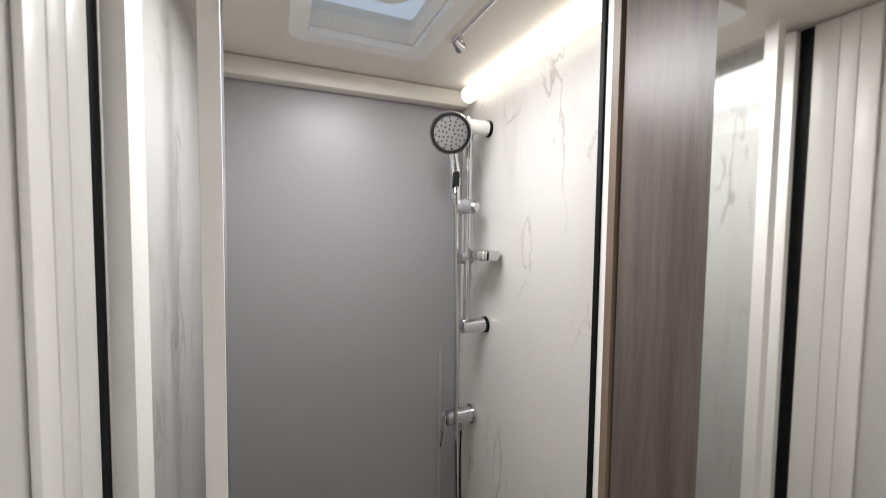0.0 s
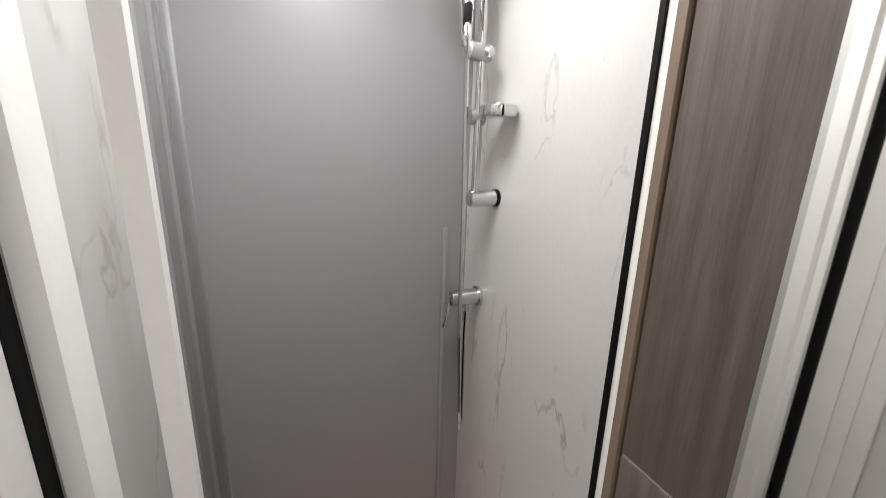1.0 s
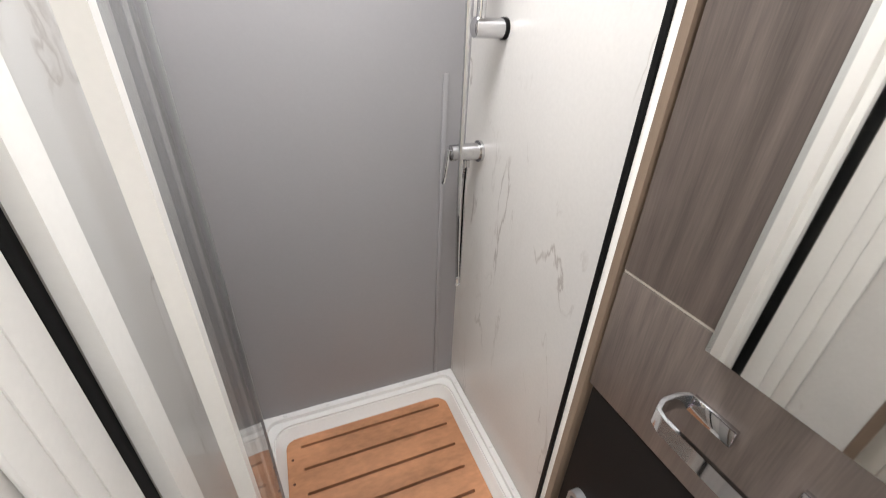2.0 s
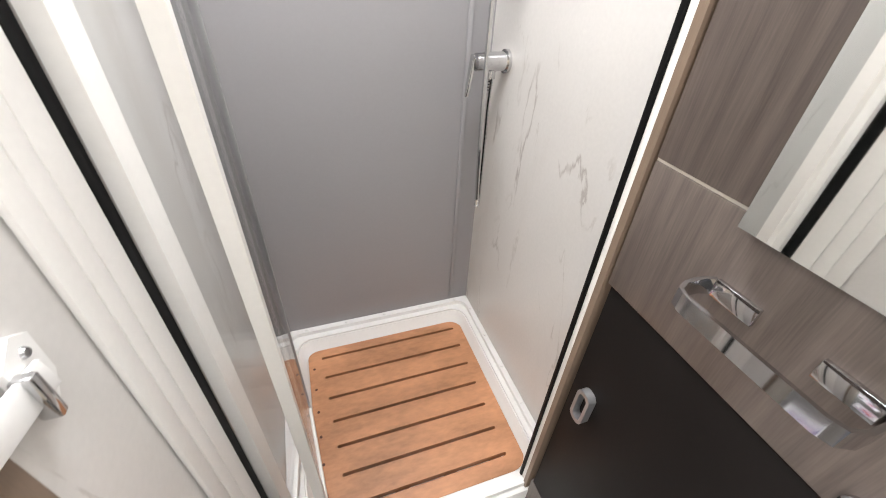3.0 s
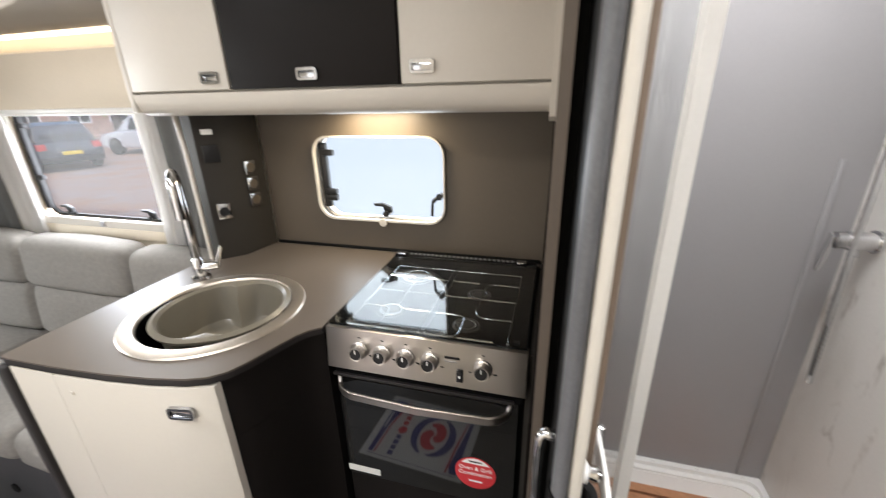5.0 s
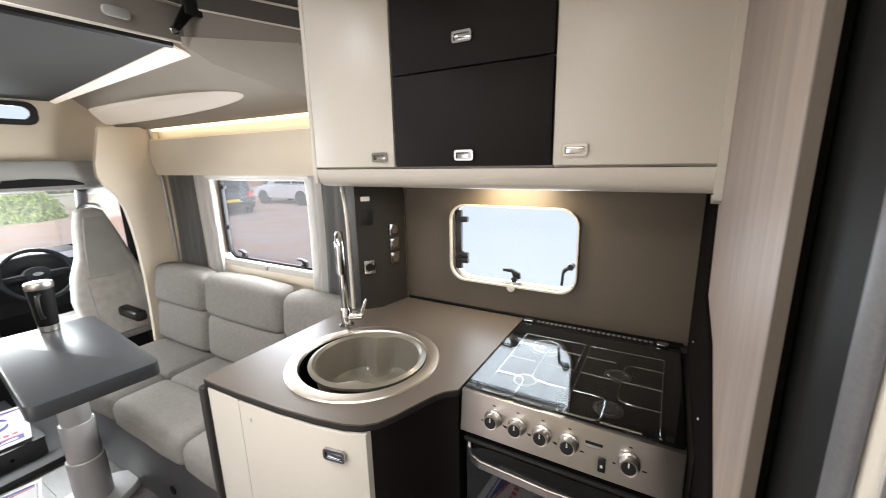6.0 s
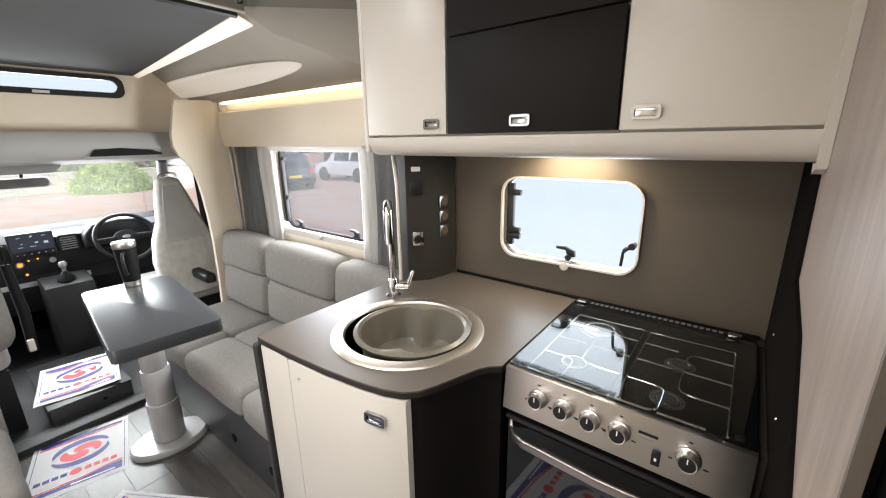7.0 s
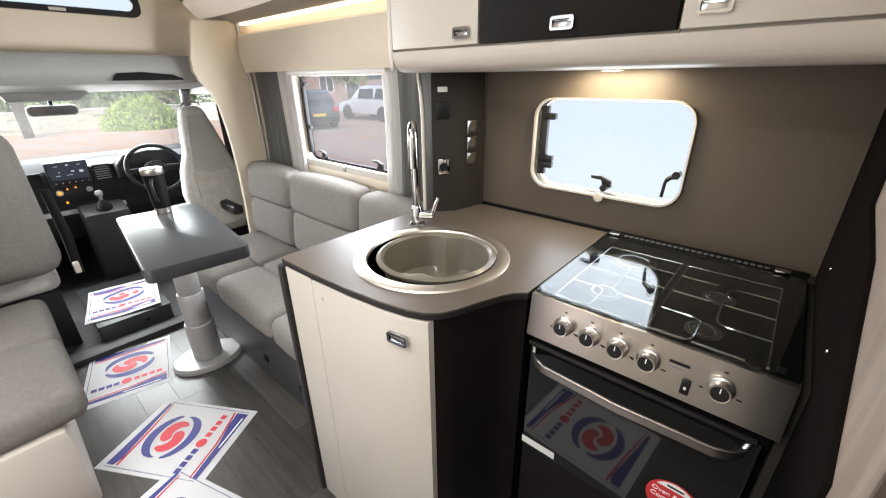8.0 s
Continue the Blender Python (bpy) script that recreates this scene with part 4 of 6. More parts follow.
def scallop(r, k):
    a = 6.28319 * k / N
    dip = sum(0.34 * max(0, 1 - abs((a - c + 3.14159) % 6.28319 - 3.14159) / 0.42) ** 1.2 for c in (2.0, 5.14))
    return r * (1 - dip)


rows = []
for r, z, s in ((0.150, 0.925, 0.05), (0.1525, 0.931, 0.05), (0.146, 0.934, 0.1), (0.141, 0.929, 0.55), (0.137, 0.89, 1.0), (0.130, 0.835, 1.0), (0.112, 0.822, 1.0), (0.02, 0.820, 1.0)):
    rows.append([bm.verts.new((SINK[0] + 0.007 + (r * (1 - s) + s * scallop(r, k)) * math.cos(6.28319 * k / N), SINK[1] + 0.009 + (r * (1 - s) + s * scallop(r, k)) * math.sin(6.28319 * k / N), z)) for k in range(N)])
for a, b in zip(rows, rows[1:]):
    for k in range(N):
        bm.faces.new((a[k], a[(k + 1) % N], b[(k + 1) % N], b[k]))
bm.faces.new(rows[-1])
bmesh.ops.recalc_face_normals(bm, faces=bm.faces[:])
bmesh.ops.solidify(bm, geom=bm.faces[:], thickness=-0.003)
part("shell", bm, M_SINK, bowl)
part("foot", Lathe([(0, 0.786), (0.09, 0.786), (0.09, 0.8165), (0, 0.8165)], C, 32), M_SINK, bowl)

tap = thing("kitchen_tap", (0.212, 1.742, 0.93), "chrome swan-neck mixer tap with a side lever", "tap")
part("base", Lathe([(0.024, 0.9302), (0.024, 0.936), (0.017, 0.942), (0.017, 0.985), (0.014, 0.99), (0.0125, 0.995)], Matrix.Translation((0.212, 1.742, 0)), 24), M_CHROME, tap)
part("spout", Tube(smooth_path([(0.212, 1.742, 0.985), (0.212, 1.742, 1.10), (0.211, 1.741, 1.185), (0.218, 1.733, 1.222), (0.236, 1.714, 1.236), (0.254, 1.694, 1.222), (0.261, 1.687, 1.185), (0.261, 1.687, 1.125)], 6), [0.0125] * 30 + [0.0135] * 13, 16), M_CHROME, tap)
part("lever_body", Tube([(0.215, 1.744, 0.962), (0.245, 1.757, 0.966), (0.262, 1.764, 0.968)], [0.014, 0.014, 0.012], 16), M_CHROME, tap)
part("lever", Tube([(0.258, 1.763, 0.970), (0.267, 1.767, 1.000), (0.276, 1.771, 1.022)], [0.008, 0.006, 0.0045], 12), M_CHROME, tap)

# socket column
col = thing("socket_column", (0.19, 1.98, 0.93), "dark taupe corner column with sockets and switches", "column")
part("body", Prism([(0.163, 1.872), (0.213, 1.928), (0.234, 2.055), (0.10, 2.055), (0.10, 1.90)], 0.9305, 1.372), M_COLUMN, col)
F1 = lambda u, v, w: Vector((0.163, 1.872, v)) + Vector((0.05, 0.056, 0)).normalized() * u + Vector((0.746, -0.666, 0)) * w  # noqa: E731
F2 = lambda u, v, w: Vector((0.213, 1.928, v)) + Vector((0.021, 0.127, 0)).normalized() * u + Vector((0.987, -0.163, 0)) * w  # noqa: E731
part("label_plate", Prism(rrect(0.020, 0.050, 1.315, 1.330, 0.002, 2), 0.0005, 0.003, F1), M_WHITE, col)
part("switch", Prism(rrect(0.014, 0.058, 1.235, 1.285, 0.004, 2), 0.0005, 0.006, F1, r=0.002), M_BLACKPL, col)
sk = part("socket", Prism(rrect(0.016, 0.056, 1.060, 1.110, 0.005, 3), 0.0005, 0.008, F1, r=0.002), M_CHROME, col, "chrome socket")
part("socket_well", Prism([(0.036 + 0.014 * math.cos(a), 1.085 + 0.014 * math.sin(a)) for a in [6.28319 * i / 16 for i in range(16)]], 0.0082, 0.0105, F1), M_BLACKPL, sk)
for z in (1.206, 1.154, 1.102):
    sk = part("socket", Prism(rrect(0.046, 0.090, z - 0.022, z + 0.022, 0.005, 3), 0.0005, 0.008, F2, r=0.002), M_CHROMED, col, "satin chrome socket plate")
    part("socket_well", Prism([(0.068 + 0.015 * math.cos(a), z + 0.015 * math.sin(a)) for a in [6.28319 * i / 16 for i in range(16)]], 0.0082, 0.010, F2), M_SPLASH, sk)

# cooker
ck = thing("cooker", (0.92, 1.8, 0.08), "stainless steel and black gas cooker with glass lid", "cooker")
X0, X1 = 0.708, 1.146
part("carcass", Box(X0, X1, 1.612, 2.018, 0.46, 0.928), M_HOB, ck)
pan = part("control_panel", Prism([(1.577, 0.836), (1.588, 0.934), (1.611, 0.934), (1.611, 0.836)], X0 - 0.002, X1 + 0.002, YZ, r=0.002), M_STEEL, ck, "brushed steel control panel")
for x in (0.787, 0.841, 0.895, 0.949, 1.060):
    km = pose(x, 1.5822, 0.888, 90 - 6, 0, 0)
    kb = part("knob", Lathe([(0, 0), (0.0195, 0), (0.0200, 0.004), (0.0172, 0.006), (0.0164, 0.020), (0.0152, 0.022), (0.0132, 0.0215)], km, 28), M_STEEL, ck, "steel control knob with a black face")
    part("knob_face", Lathe([(0, 0.0222), (0.0130, 0.0218), (0.0130, 0.018), (0, 0.018)], km, 24), M_BLACKPL, kb)
    part("pointer", Prism([(-0.001, 0.002), (0.001, 0.002), (0.001, 0.011), (-0.001, 0.011)], 0.0224, 0.0232, lambda u, v, w, km=km: km @ Vector((u, v, w))), M_WHITE, kb)
    for dx, dz, ww in ((0.0, 0.029, 0.003), (0.026, -0.010, 0.004), (-0.026, -0.012, 0.003)):
        part("mark", Box(x + dx - ww, x + dx + ww, 1.5762 + (0.888 + dz - 0.836) * 0.112, 1.5775 + (0.888 + dz - 0.836) * 0.112, 0.888 + dz - 0.0012, 0.888 + dz + 0.0012), M_BLACKPL, pan)
part("brand_bar", Box(0.980, 1.012, 1.5835, 1.5855, 0.899, 0.9045), M_BLACKPL, pan)
part("brand_bar", Box(0.980, 1.006, 1.5825, 1.5845, 0.892, 0.8945), M_ALU, pan)
ig = part("ignition_switch", Box(1.006, 1.020, 1.574, 1.584, 0.851, 0.879, r=0.0015), M_BLACKPL, ck)
part("spark_mark", Box(1.011, 1.015, 1.5732, 1.5738, 0.862, 0.868), M_WHITE, ig)
part("panel_gap", Box(X0 + 0.006, X1 - 0.006, 1.590, 1.6115, 0.806, 0.8355), M_HOB, ck)
part("gap_trim", Box(X0 + 0.004, X1 - 0.02, 1.583, 1.5898, 0.8065, 0.815, r=0.001), M_EDGE, ck)


def oven_bar():
    """A wide flat bar with cranked ends."""
    bm = flat_bar([(0.722, 1.594), (0.728, 1.580), (0.742, 1.567), (0.764, 1.561), (0.92, 1.557), (1.076, 1.561), (1.098, 1.567), (1.112, 1.580), (1.118, 1.594)], 0.021, 0.007)
    bmesh.ops.bevel(bm, geom=[e for e in bm.edges if abs(e.verts[0].co.z - e.verts[1].co.z) < 1e-5], offset=0.002, segments=2, affect="EDGES")
    for v in bm.verts:
        v.co.z += 0.772 + 0.010 * min(1, abs(v.co.x - 0.92) / 0.198) ** 4 + (0.010 if v.co.y > 1.585 else 0)
    return bm


od = part("oven_door", Box(X0 + 0.006, X1 - 0.012, 1.594, 1.6115, 0.490, 0.803), M_OVENGLASS, ck, "black glass oven door")
part("handle", oven_bar(), M_STEEL, od, "steel door handle with cranked ends")
part("data_label", Box(0.712, 0.800, 1.5925, 1.5938, 0.500, 0.519), M_WHITE, od)
stick = thing("round_sticker", (1.045, 1.592, 0.585), "round red sticker on the oven door glass", "sticker")
part("disc", Lathe([(0, 0), (0.048, 0), (0.048, 0.0008), (0, 0.0008)], pose(1.045, 1.5936, 0.582, 90, 0, 0), 40), M_STICKER, stick)
part("white_cap", Prism([(0.040 * math.cos(radians(a)), 0.040 * math.sin(radians(a))) for a in range(35, 146, 10)], 0.0012, 0.0016, lambda u, v, w: (1.045 + u, 1.5936 - w, 0.588 + v)), M_PAPER, stick)
part("small_bar", Box(1.030, 1.060, 1.5914, 1.5918, 0.6165, 0.6205), M_BLACKPL, stick)
for txt, z in (("Oven & Grill", 0.592), ("Combination", 0.576)):
    lettering(txt, 0.0150, pose(1.045, 1.5922, z, 90, 0, 0), M_PAPER, stick)
part("small_bar", Box(1.030, 1.062, 1.5914, 1.5918, 0.556, 0.561), M_PAPER, stick)
dr = thing("drawer_unit", (0.92, 1.8, 0.05), "dark drawer front under the oven", "drawer")
part("body", Box(X0, X1, 1.62, 2.05, 0.05, 0.458), M_DARK, dr)
df = part("front", Box(X0 + 0.003, X1 - 0.003, 1.600, 1.6195, 0.07, 0.484, r=0.002), M_DARK, dr)
inset_handle("catch", df, 0.911, 1.600, 0.420, 0.05, 0.022)
solo("cooker_side_post", Box(1.1465, 1.1598, 1.60, 2.019, 0.05, 0.925), M_COLUMN, "dark filler post between cooker and end panel", "panel", kind="structure")
tr = part("hob_tray", Box(X0, X1, 1.600, 2.018, 0.9285, 0.938, r=0.002), M_HOB, ck)
for cx, cy, r in ((0.825, 1.870, 0.052), (0.825, 1.680, 0.036), (1.010, 1.655, 0.030), (1.012, 1.800, 0.030)):
    bn = part("burner", Lathe([(0, 0.9385), (r, 0.9385), (r, 0.9395), (r * 0.82, 0.9405), (r * 0.6, 0.9405), (r * 0.55, 0.9425), (0, 0.9428)], Matrix.Translation((cx, cy, 0)), 24), M_EDGE, ck, "dark gas burner")
    part("burner_ring", Lathe([(r * 0.62, 0.9406), (r * 0.66, 0.9416), (r * 0.74, 0.9416), (r * 0.78, 0.9406), (r * 0.62, 0.9406)], Matrix.Translation((cx, cy, 0)), 24, hollow=True), M_CHROMED, bn)
Z = 0.9408


def wire(pts):
    return Tube(smooth_path([(x, y, Z) for x, y in pts], 3), 0.0026, 8)


for x0, x1 in ((0.753, 0.918), (0.932, 1.106)):
    xa, xb = x0 + 0.070, x1 - 0.084
    part("pan_support", Tube([(x1, 1.602, Z), (x1, 1.923, Z), (x0, 1.923, Z), (x0, 1.602, Z)], 0.0026, 8), M_CHROME, ck, "chrome wire pan support")
    part("pan_support_bar", wire([(x1, 1.858), (xb + 0.02, 1.858), (xb + 0.003, 1.845), (xb, 1.82), (xb, 1.725), (xb + 0.003, 1.700), (xb + 0.02, 1.688), (x1, 1.688)]), M_CHROME, ck)
    part("pan_support_bar", wire([(x0, 1.602), (xa - 0.02, 1.602), (xa - 0.003, 1.608), (xa, 1.625), (xa, 1.665), (xa - 0.003, 1.681), (xa - 0.02, 1.688), (x0, 1.688)]), M_CHROME, ck)
    part("pan_support_bar", wire([(xa, 1.602), (x1 - 0.03, 1.602)]), M_CHROME, ck)
    for y, u0, u1 in ((1.773, x0, xa), (1.858, x0, xa), (1.773, xb, x1)):
        part("pan_support_bar", wire([(u0, y), (u1, y)]), M_CHROME, ck)
lid = thing("hob_lid", (0.92, 1.8, 0.944), "closed clear glass lid over the hob", "lid")
part("pane", Prism(rrect(X0 + 0.008, X1 - 0.004, 1.584, 1.990, 0.008, 3), 0.9440, 0.9490), M_HOBGLASS, lid).visible_shadow = False
part("rear_hinge_rail", Box(X0 + 0.004, X1 - 0.004, 1.9905, 2.016, 0.9382, 0.950, r=0.003), M_HOB, lid)
for i in range(24):
    part("vent_slot", Box(0.758 + 0.0135 * i, 0.766 + 0.0135 * i, 1.997, 2.010, 0.9501, 0.9506), M_GREYPR, lid)
for x in (0.735, 1.10):
    part("hinge_clip", Box(x - 0.014, x + 0.014, 1.984, 2.004, 0.9502, 0.957, r=0.002), M_CHROMED, lid)
for x in (X0 + 0.02, X1 - 0.024):
    part("support_pad", Box(x - 0.006, x + 0.006, 1.605, 1.615, 0.9382, 0.9439), M_BLACKPL, lid)

# wall cupboards
TRIM = [(1.775, 1.424), (1.777, 1.405), (1.785, 1.386), (1.800, 1.374), (1.822, 1.370), (2.058, 1.370), (2.058, 1.424)]
sh = thing("cupboard_pelmet", (0.63, 1.9, 1.37), "cream rounded pelmet under the wall cupboards", "pelmet")
part("moulding", Prism(TRIM, 0.104, 1.163, YZ), M_CREAM, sh)
part("spot_bezel", Lathe([(0.03, 0), (0.034, 0), (0.034, 0.003), (0.03, 0.003), (0.03, 0)], pose(0.66, 1.99, 1.3668), 24, hollow=True), M_CHROME, sh)
for nm, x0, x1, mt, lab, doors in (("wall_cupboard", 0.104, 0.409, M_CREAM, "cream laminate wall cupboard over the sink", ((1.430, CEIL - 0.012, 0.360, 1.457),)),
                                   ("wall_cupboard", 0.412, 0.841, M_DARK, "dark brown wall cupboard with two flap doors", ((1.430, 1.660, 0.625, 1.457), (1.664, CEIL - 0.012, 0.622, 1.728))),
                                   ("wall_cupboard", 0.844, 1.164, M_CREAM, "cream laminate wall cupboard over the cooker", ((1.430, CEIL - 0.012, 0.893, 1.462),))):
    cb = thing(nm, ((x0 + x1) / 2, 1.9, 1.425), lab, "cupboard", "wall cupboards over the kitchen")
    part("body", Box(x0, x1, 1.795, 2.080, 1.425, CEIL - 0.002), M_CREAM, cb)
    for z0, z1, hx, hz in doors:
        d = part("door", Box(x0 + 0.0015, x1 - 0.0015, 1.775, 1.7945, z0, z1, r=0.0015), mt, cb)
        inset_handle("handle", d, hx, 1.775, hz)
solo("cupboard_end", Prism([(1.762, CEIL - 0.002), (1.762, 1.372), (1.768, 1.362), (1.800, 1.352), (1.810, 1.3695), (1.774, 1.3695), (1.774, CEIL - 0.002)], 1.151, 1.1655, YZ), M_CREAM, "cream end strip of the wall cupboards", "trim", kind="structure")
solo("cupboard_end_left", Box(0.0865, 0.1035, 1.7755, 2.08, 1.38, CEIL - 0.002, r=0.004), M_CREAM, "cream rounded end panel of the wall cupboards", "trim", kind="structure")
solo("column_trim", Tube(smooth_path([(0.085, 1.90, 1.378), (0.10, 1.885, 1.36), (0.118, 1.872, 1.32), (0.128, 1.868, 1.25), (0.128, 1.868, 1.10), (0.128, 1.868, 0.931)], 5), 0.007, 10), M_CREAM, "cream curved trim beside the socket column", "trim", kind="structure")

# ---- living area ----
w2 = window_unit("window_2", "wide dinette window with a cream frame and black catches", rrect(-0.995, -0.255, 0.925, 1.420, 0.03), rrect(-0.965, -0.285, 0.955, 1.392, 0.03), 2.0815, (-0.82, -0.37), (1.33, 1.12), M_HAZY)
part("window_sill", Box(-1.02, -0.22, 2.070, 2.0810, 0.880, 0.9245, r=0.004), M_CREAMWALL, w2)
part("lock_button", Lathe([(0, 0), (0.012, 0), (0.012, 0.006), (0, 0.008)], pose(-0.62, 2.0690, 0.940, 90, 0, 0), 14), M_ALU, w2)


def curtain(label, material, x0, x1, y, z0, z1, folds, depth, seed):
    bm = bmesh.new()
    rnd = random.Random(seed)
    n, rows = folds * 8, []
    ph = rnd.random() * 6
    for k in range(7):
        v = k / 6
        sway = 0.012 * math.sin(v * 3 + ph)
        rows.append([bm.verts.new((x0 + (x1 - x0) * (i / n) + sway * v, y + depth * (0.6 + 0.4 * v) * math.sin(6.28319 * folds * i / n + ph + 0.5 * v), z1 + (z0 - z1) * v)) for i in range(n + 1)])
    for a, b in zip(rows, rows[1:]):
        for i in range(n):
            bm.faces.new((a[i], a[i + 1], b[i + 1], b[i]))
    bmesh.ops.solidify(bm, geom=bm.faces[:], thickness=0.0015)
    return solo("curtain", bm, material, label, "curtain", "curtains at the dinette window")


curtain("dark grey curtain drawn aside beside the dinette window", M_CURTAIN, -1.385, -1.130, 2.060, 0.885, 1.399, 4, 0.011, 1)
curtain("white net curtain gathered beside the dinette window", M_SHEER, -1.105, -0.945, 2.056, 0.872, 1.399, 3, 0.009, 2)
curtain("white net curtain gathered beside the dinette window", M_SHEER, -0.285, -0.190, 2.057, 0.86, 1.399, 2, 0.009, 3)
curtain("dark grey curtain drawn aside beside the dinette window", M_CURTAIN, -0.200, 0.075, 2.060, 0.85, 1.399, 4, 0.011, 4)

pel = thing("window_pelmet", (-0.68, 2.0, 1.39), "cream pelmet over the dinette window with warm light above it", "pelmet")
part("board", Prism([(2.044, 1.392), (2.038, 1.400), (2.026, 1.455), (2.022, 1.500), (2.030, 1.578), (2.040, 1.586), (2.048, 1.58), (2.048, 1.40)], -1.444, 0.084, YZ), M_CREAMWALL, pel)
part("soffit", Box(-1.444, 0.084, 2.0483, 2.0810, 1.400, 1.412), M_CREAMWALL, pel)
part("led_strip", Box(-1.40, 0.07, 2.052, 2.064, 1.4125, 1.420), M_LEDWARM, pel, "lit warm LED strip")

BULK = [(2.0815, 0.0), (2.0815, 1.655), (1.815, 1.640), (1.772, 1.46), (1.770, 1.40), (1.790, 1.355), (1.836, 1.295), (1.862, 1.22), (1.876, 1.12), (1.886, 1.0), (1.892, 0.82), (1.889, 0.62), (1.882, 0.45), (1.875, 0.0)]
bc_ = thing("blind_cassette", (-0.625, 2.06, 1.36), "white blind cassette above the dinette window", "blind")
part("housing", Box(-1.0, -0.25, 2.050, 2.0690, 1.376, 1.3995, r=0.004), M_WHITE, bc_)
part("bottom_rail", Box(-0.98, -0.27, 2.052, 2.066, 1.368, 1.3757, r=0.002), M_WHITE, bc_)
bulk = solo("cab_bulkhead", Prism(BULK, -1.480, -1.450, YZ), M_CREAMWALL, "cream side panel with a curved cut-out towards the cab", "panel", kind="structure")
solo("corner_trim", Tube([(-1.441, 2.072, 0.86), (-1.441, 2.066, 1.30), (-1.441, 2.040, 1.66)], 0.009, 10), M_ALU, "satin grey corner trim strip", "trim", kind="structure")

# drop-down bed and roof mouldings
bed = thing("overcab_bed", (-1.1, 1.0, 1.80), "slate grey underside of the raised drop-down bed", "bed")
part("underside", Prism([(-0.500, 1.862), (-0.500, 1.885), (-1.68, 1.795), (-1.68, 1.768)], 0.0, 1.715, XZ), M_BED, bed)
part("bed_lip", Prism([(-0.499, 1.850), (-0.499, 1.887), (-0.488, 1.887), (-0.488, 1.856)], 0.0, 1.722, XZ), M_BLACKPL, bed)
FAS = [(-0.487, 0.0, 1.868, 1.990), (-0.487, 1.760, 1.868, 1.990), (-0.455, 1.800, 1.862, 1.982), (-0.10, 2.050, 1.795, 1.905), (-0.03, 2.0805, 1.785, 1.885)]


def band(off0, off1, z0, z1):
    """A padded strip of the roof edge, z0 to z1 of its height, that follows the bed's rear edge and turns to the side wall."""
    bm = bmesh.new()
    rows = [[bm.verts.new((x + o, y - o * 0.4, lo + (hi - lo) * z)) for o, z in ((off0, z0), (off1, z0), (off1, z1), (off0, z1))] for x, y, lo, hi in FAS]
    for a, b in zip(rows, rows[1:]):
        for k in range(4):
            bm.faces.new((a[k], a[(k + 1) % 4], b[(k + 1) % 4], b[k]))
    bm.faces.new(rows[0]), bm.faces.new(rows[-1])
    bmesh.ops.recalc_face_normals(bm, faces=bm.faces[:])
    return bm


solo("bed_fascia", band(0.0, 0.016, 0.0, 1.0), M_FASCIA, "beige padded fascia round the raised bed", "panel", kind="structure")
solo("bed_fascia_upper", band(0.018, 0.030, 1.01, 2.0), M_ROOFDK, "brown-grey padded fascia above the raised bed", "panel", kind="structure")
for o, z in ((0.014, 0.01), (0.024, 1.0), (0.036, 1.55)):
    solo("bed_piping", Tube([(x + o, y - o * 0.4, lo + (hi - lo) * z) for x, y, lo, hi in FAS], 0.0045, 8), M_CREAM, "pale piping along the padded roof fascia", "piping", "piping on the bed fascia", kind="structure")
rec = bmesh.new()
# the hole is an added opening for the aisle fill lamp
holed(rec, [(-0.50, -0.03), (0.10, -0.03), (0.10, 2.08), (-0.50, 2.08)], [rrect(-0.40, 0.0, 0.61, 1.11, 0.03, 3)], 2.125, 2.15, lambda u, v, w: (u, v, w))
box(rec, 0.0845, 0.10, -0.03, 2.08, 2.0245, 2.1245)
box(rec, -0.52, -0.5005, -0.03, 2.08, 1.99, 2.15)
box(rec, -0.50, 0.0840, 2.0805, 2.10, 1.99, 2.1245)
box(rec, -0.50, 0.0840, -0.05, -0.0305, 1.99, 2.1245)
solo("roof_recess", rec, M_ROOFDK, "dark roof recess behind the bed", "ceiling", kind="structure")
fl = thing("roof_lamp", (-0.47, 1.55, 1.91), "small oval plastic lamp cover on the roof fascia", "lamp")
part("cover", Prism(rrect(1.515, 1.590, 1.898, 1.930, 0.014), -0.471, -0.460, YZ, r=0.003), M_CABTRIM, fl)
strap = thing("bed_strap", (-0.44, 1.8, 1.9), "black bed retaining strap with a steel eye", "strap")
part("webbing", Prism([(1.700, 1.905), (1.720, 1.895), (1.800, 1.985), (1.870, 2.10), (1.80, 2.10), (1.745, 1.985)], -0.445, -0.432, YZ, r=0.002), M_BLACK, strap)
part("buckle", Box(-0.448, -0.424, 1.745, 1.815, 1.955, 2.04, r=0.006), M_BLACKPL, strap)
part("eye", Tube([(-0.44 + 0.0, 1.708 + 0.012 * math.cos(a), 1.895 + 0.012 * math.sin(a)) for a in [6.28319 * i / 14 for i in range(15)]], 0.004, 8), M_CHROMED, strap)

cove = thing("roof_cove", (-0.8, 1.9, 1.62), "beige roof cove with warm LED strip and glowing oval recess", "cove")
part("moulding", Prism([(1.722, 1.868), (1.745, 1.862), (1.80, 1.800), (1.90, 1.715), (1.985, 1.655), (2.02, 1.640), (2.0805, 1.640), (2.0805, 1.87), (1.722, 1.89)], 0, 1, lambda u, v, w: (-1.66 if w == 0 else -0.495 + (u - 1.722) * 1.25 + max(0, 1.80 - v) * 0.9, u, v)), M_LINING, cove)
bm = bmesh.new()
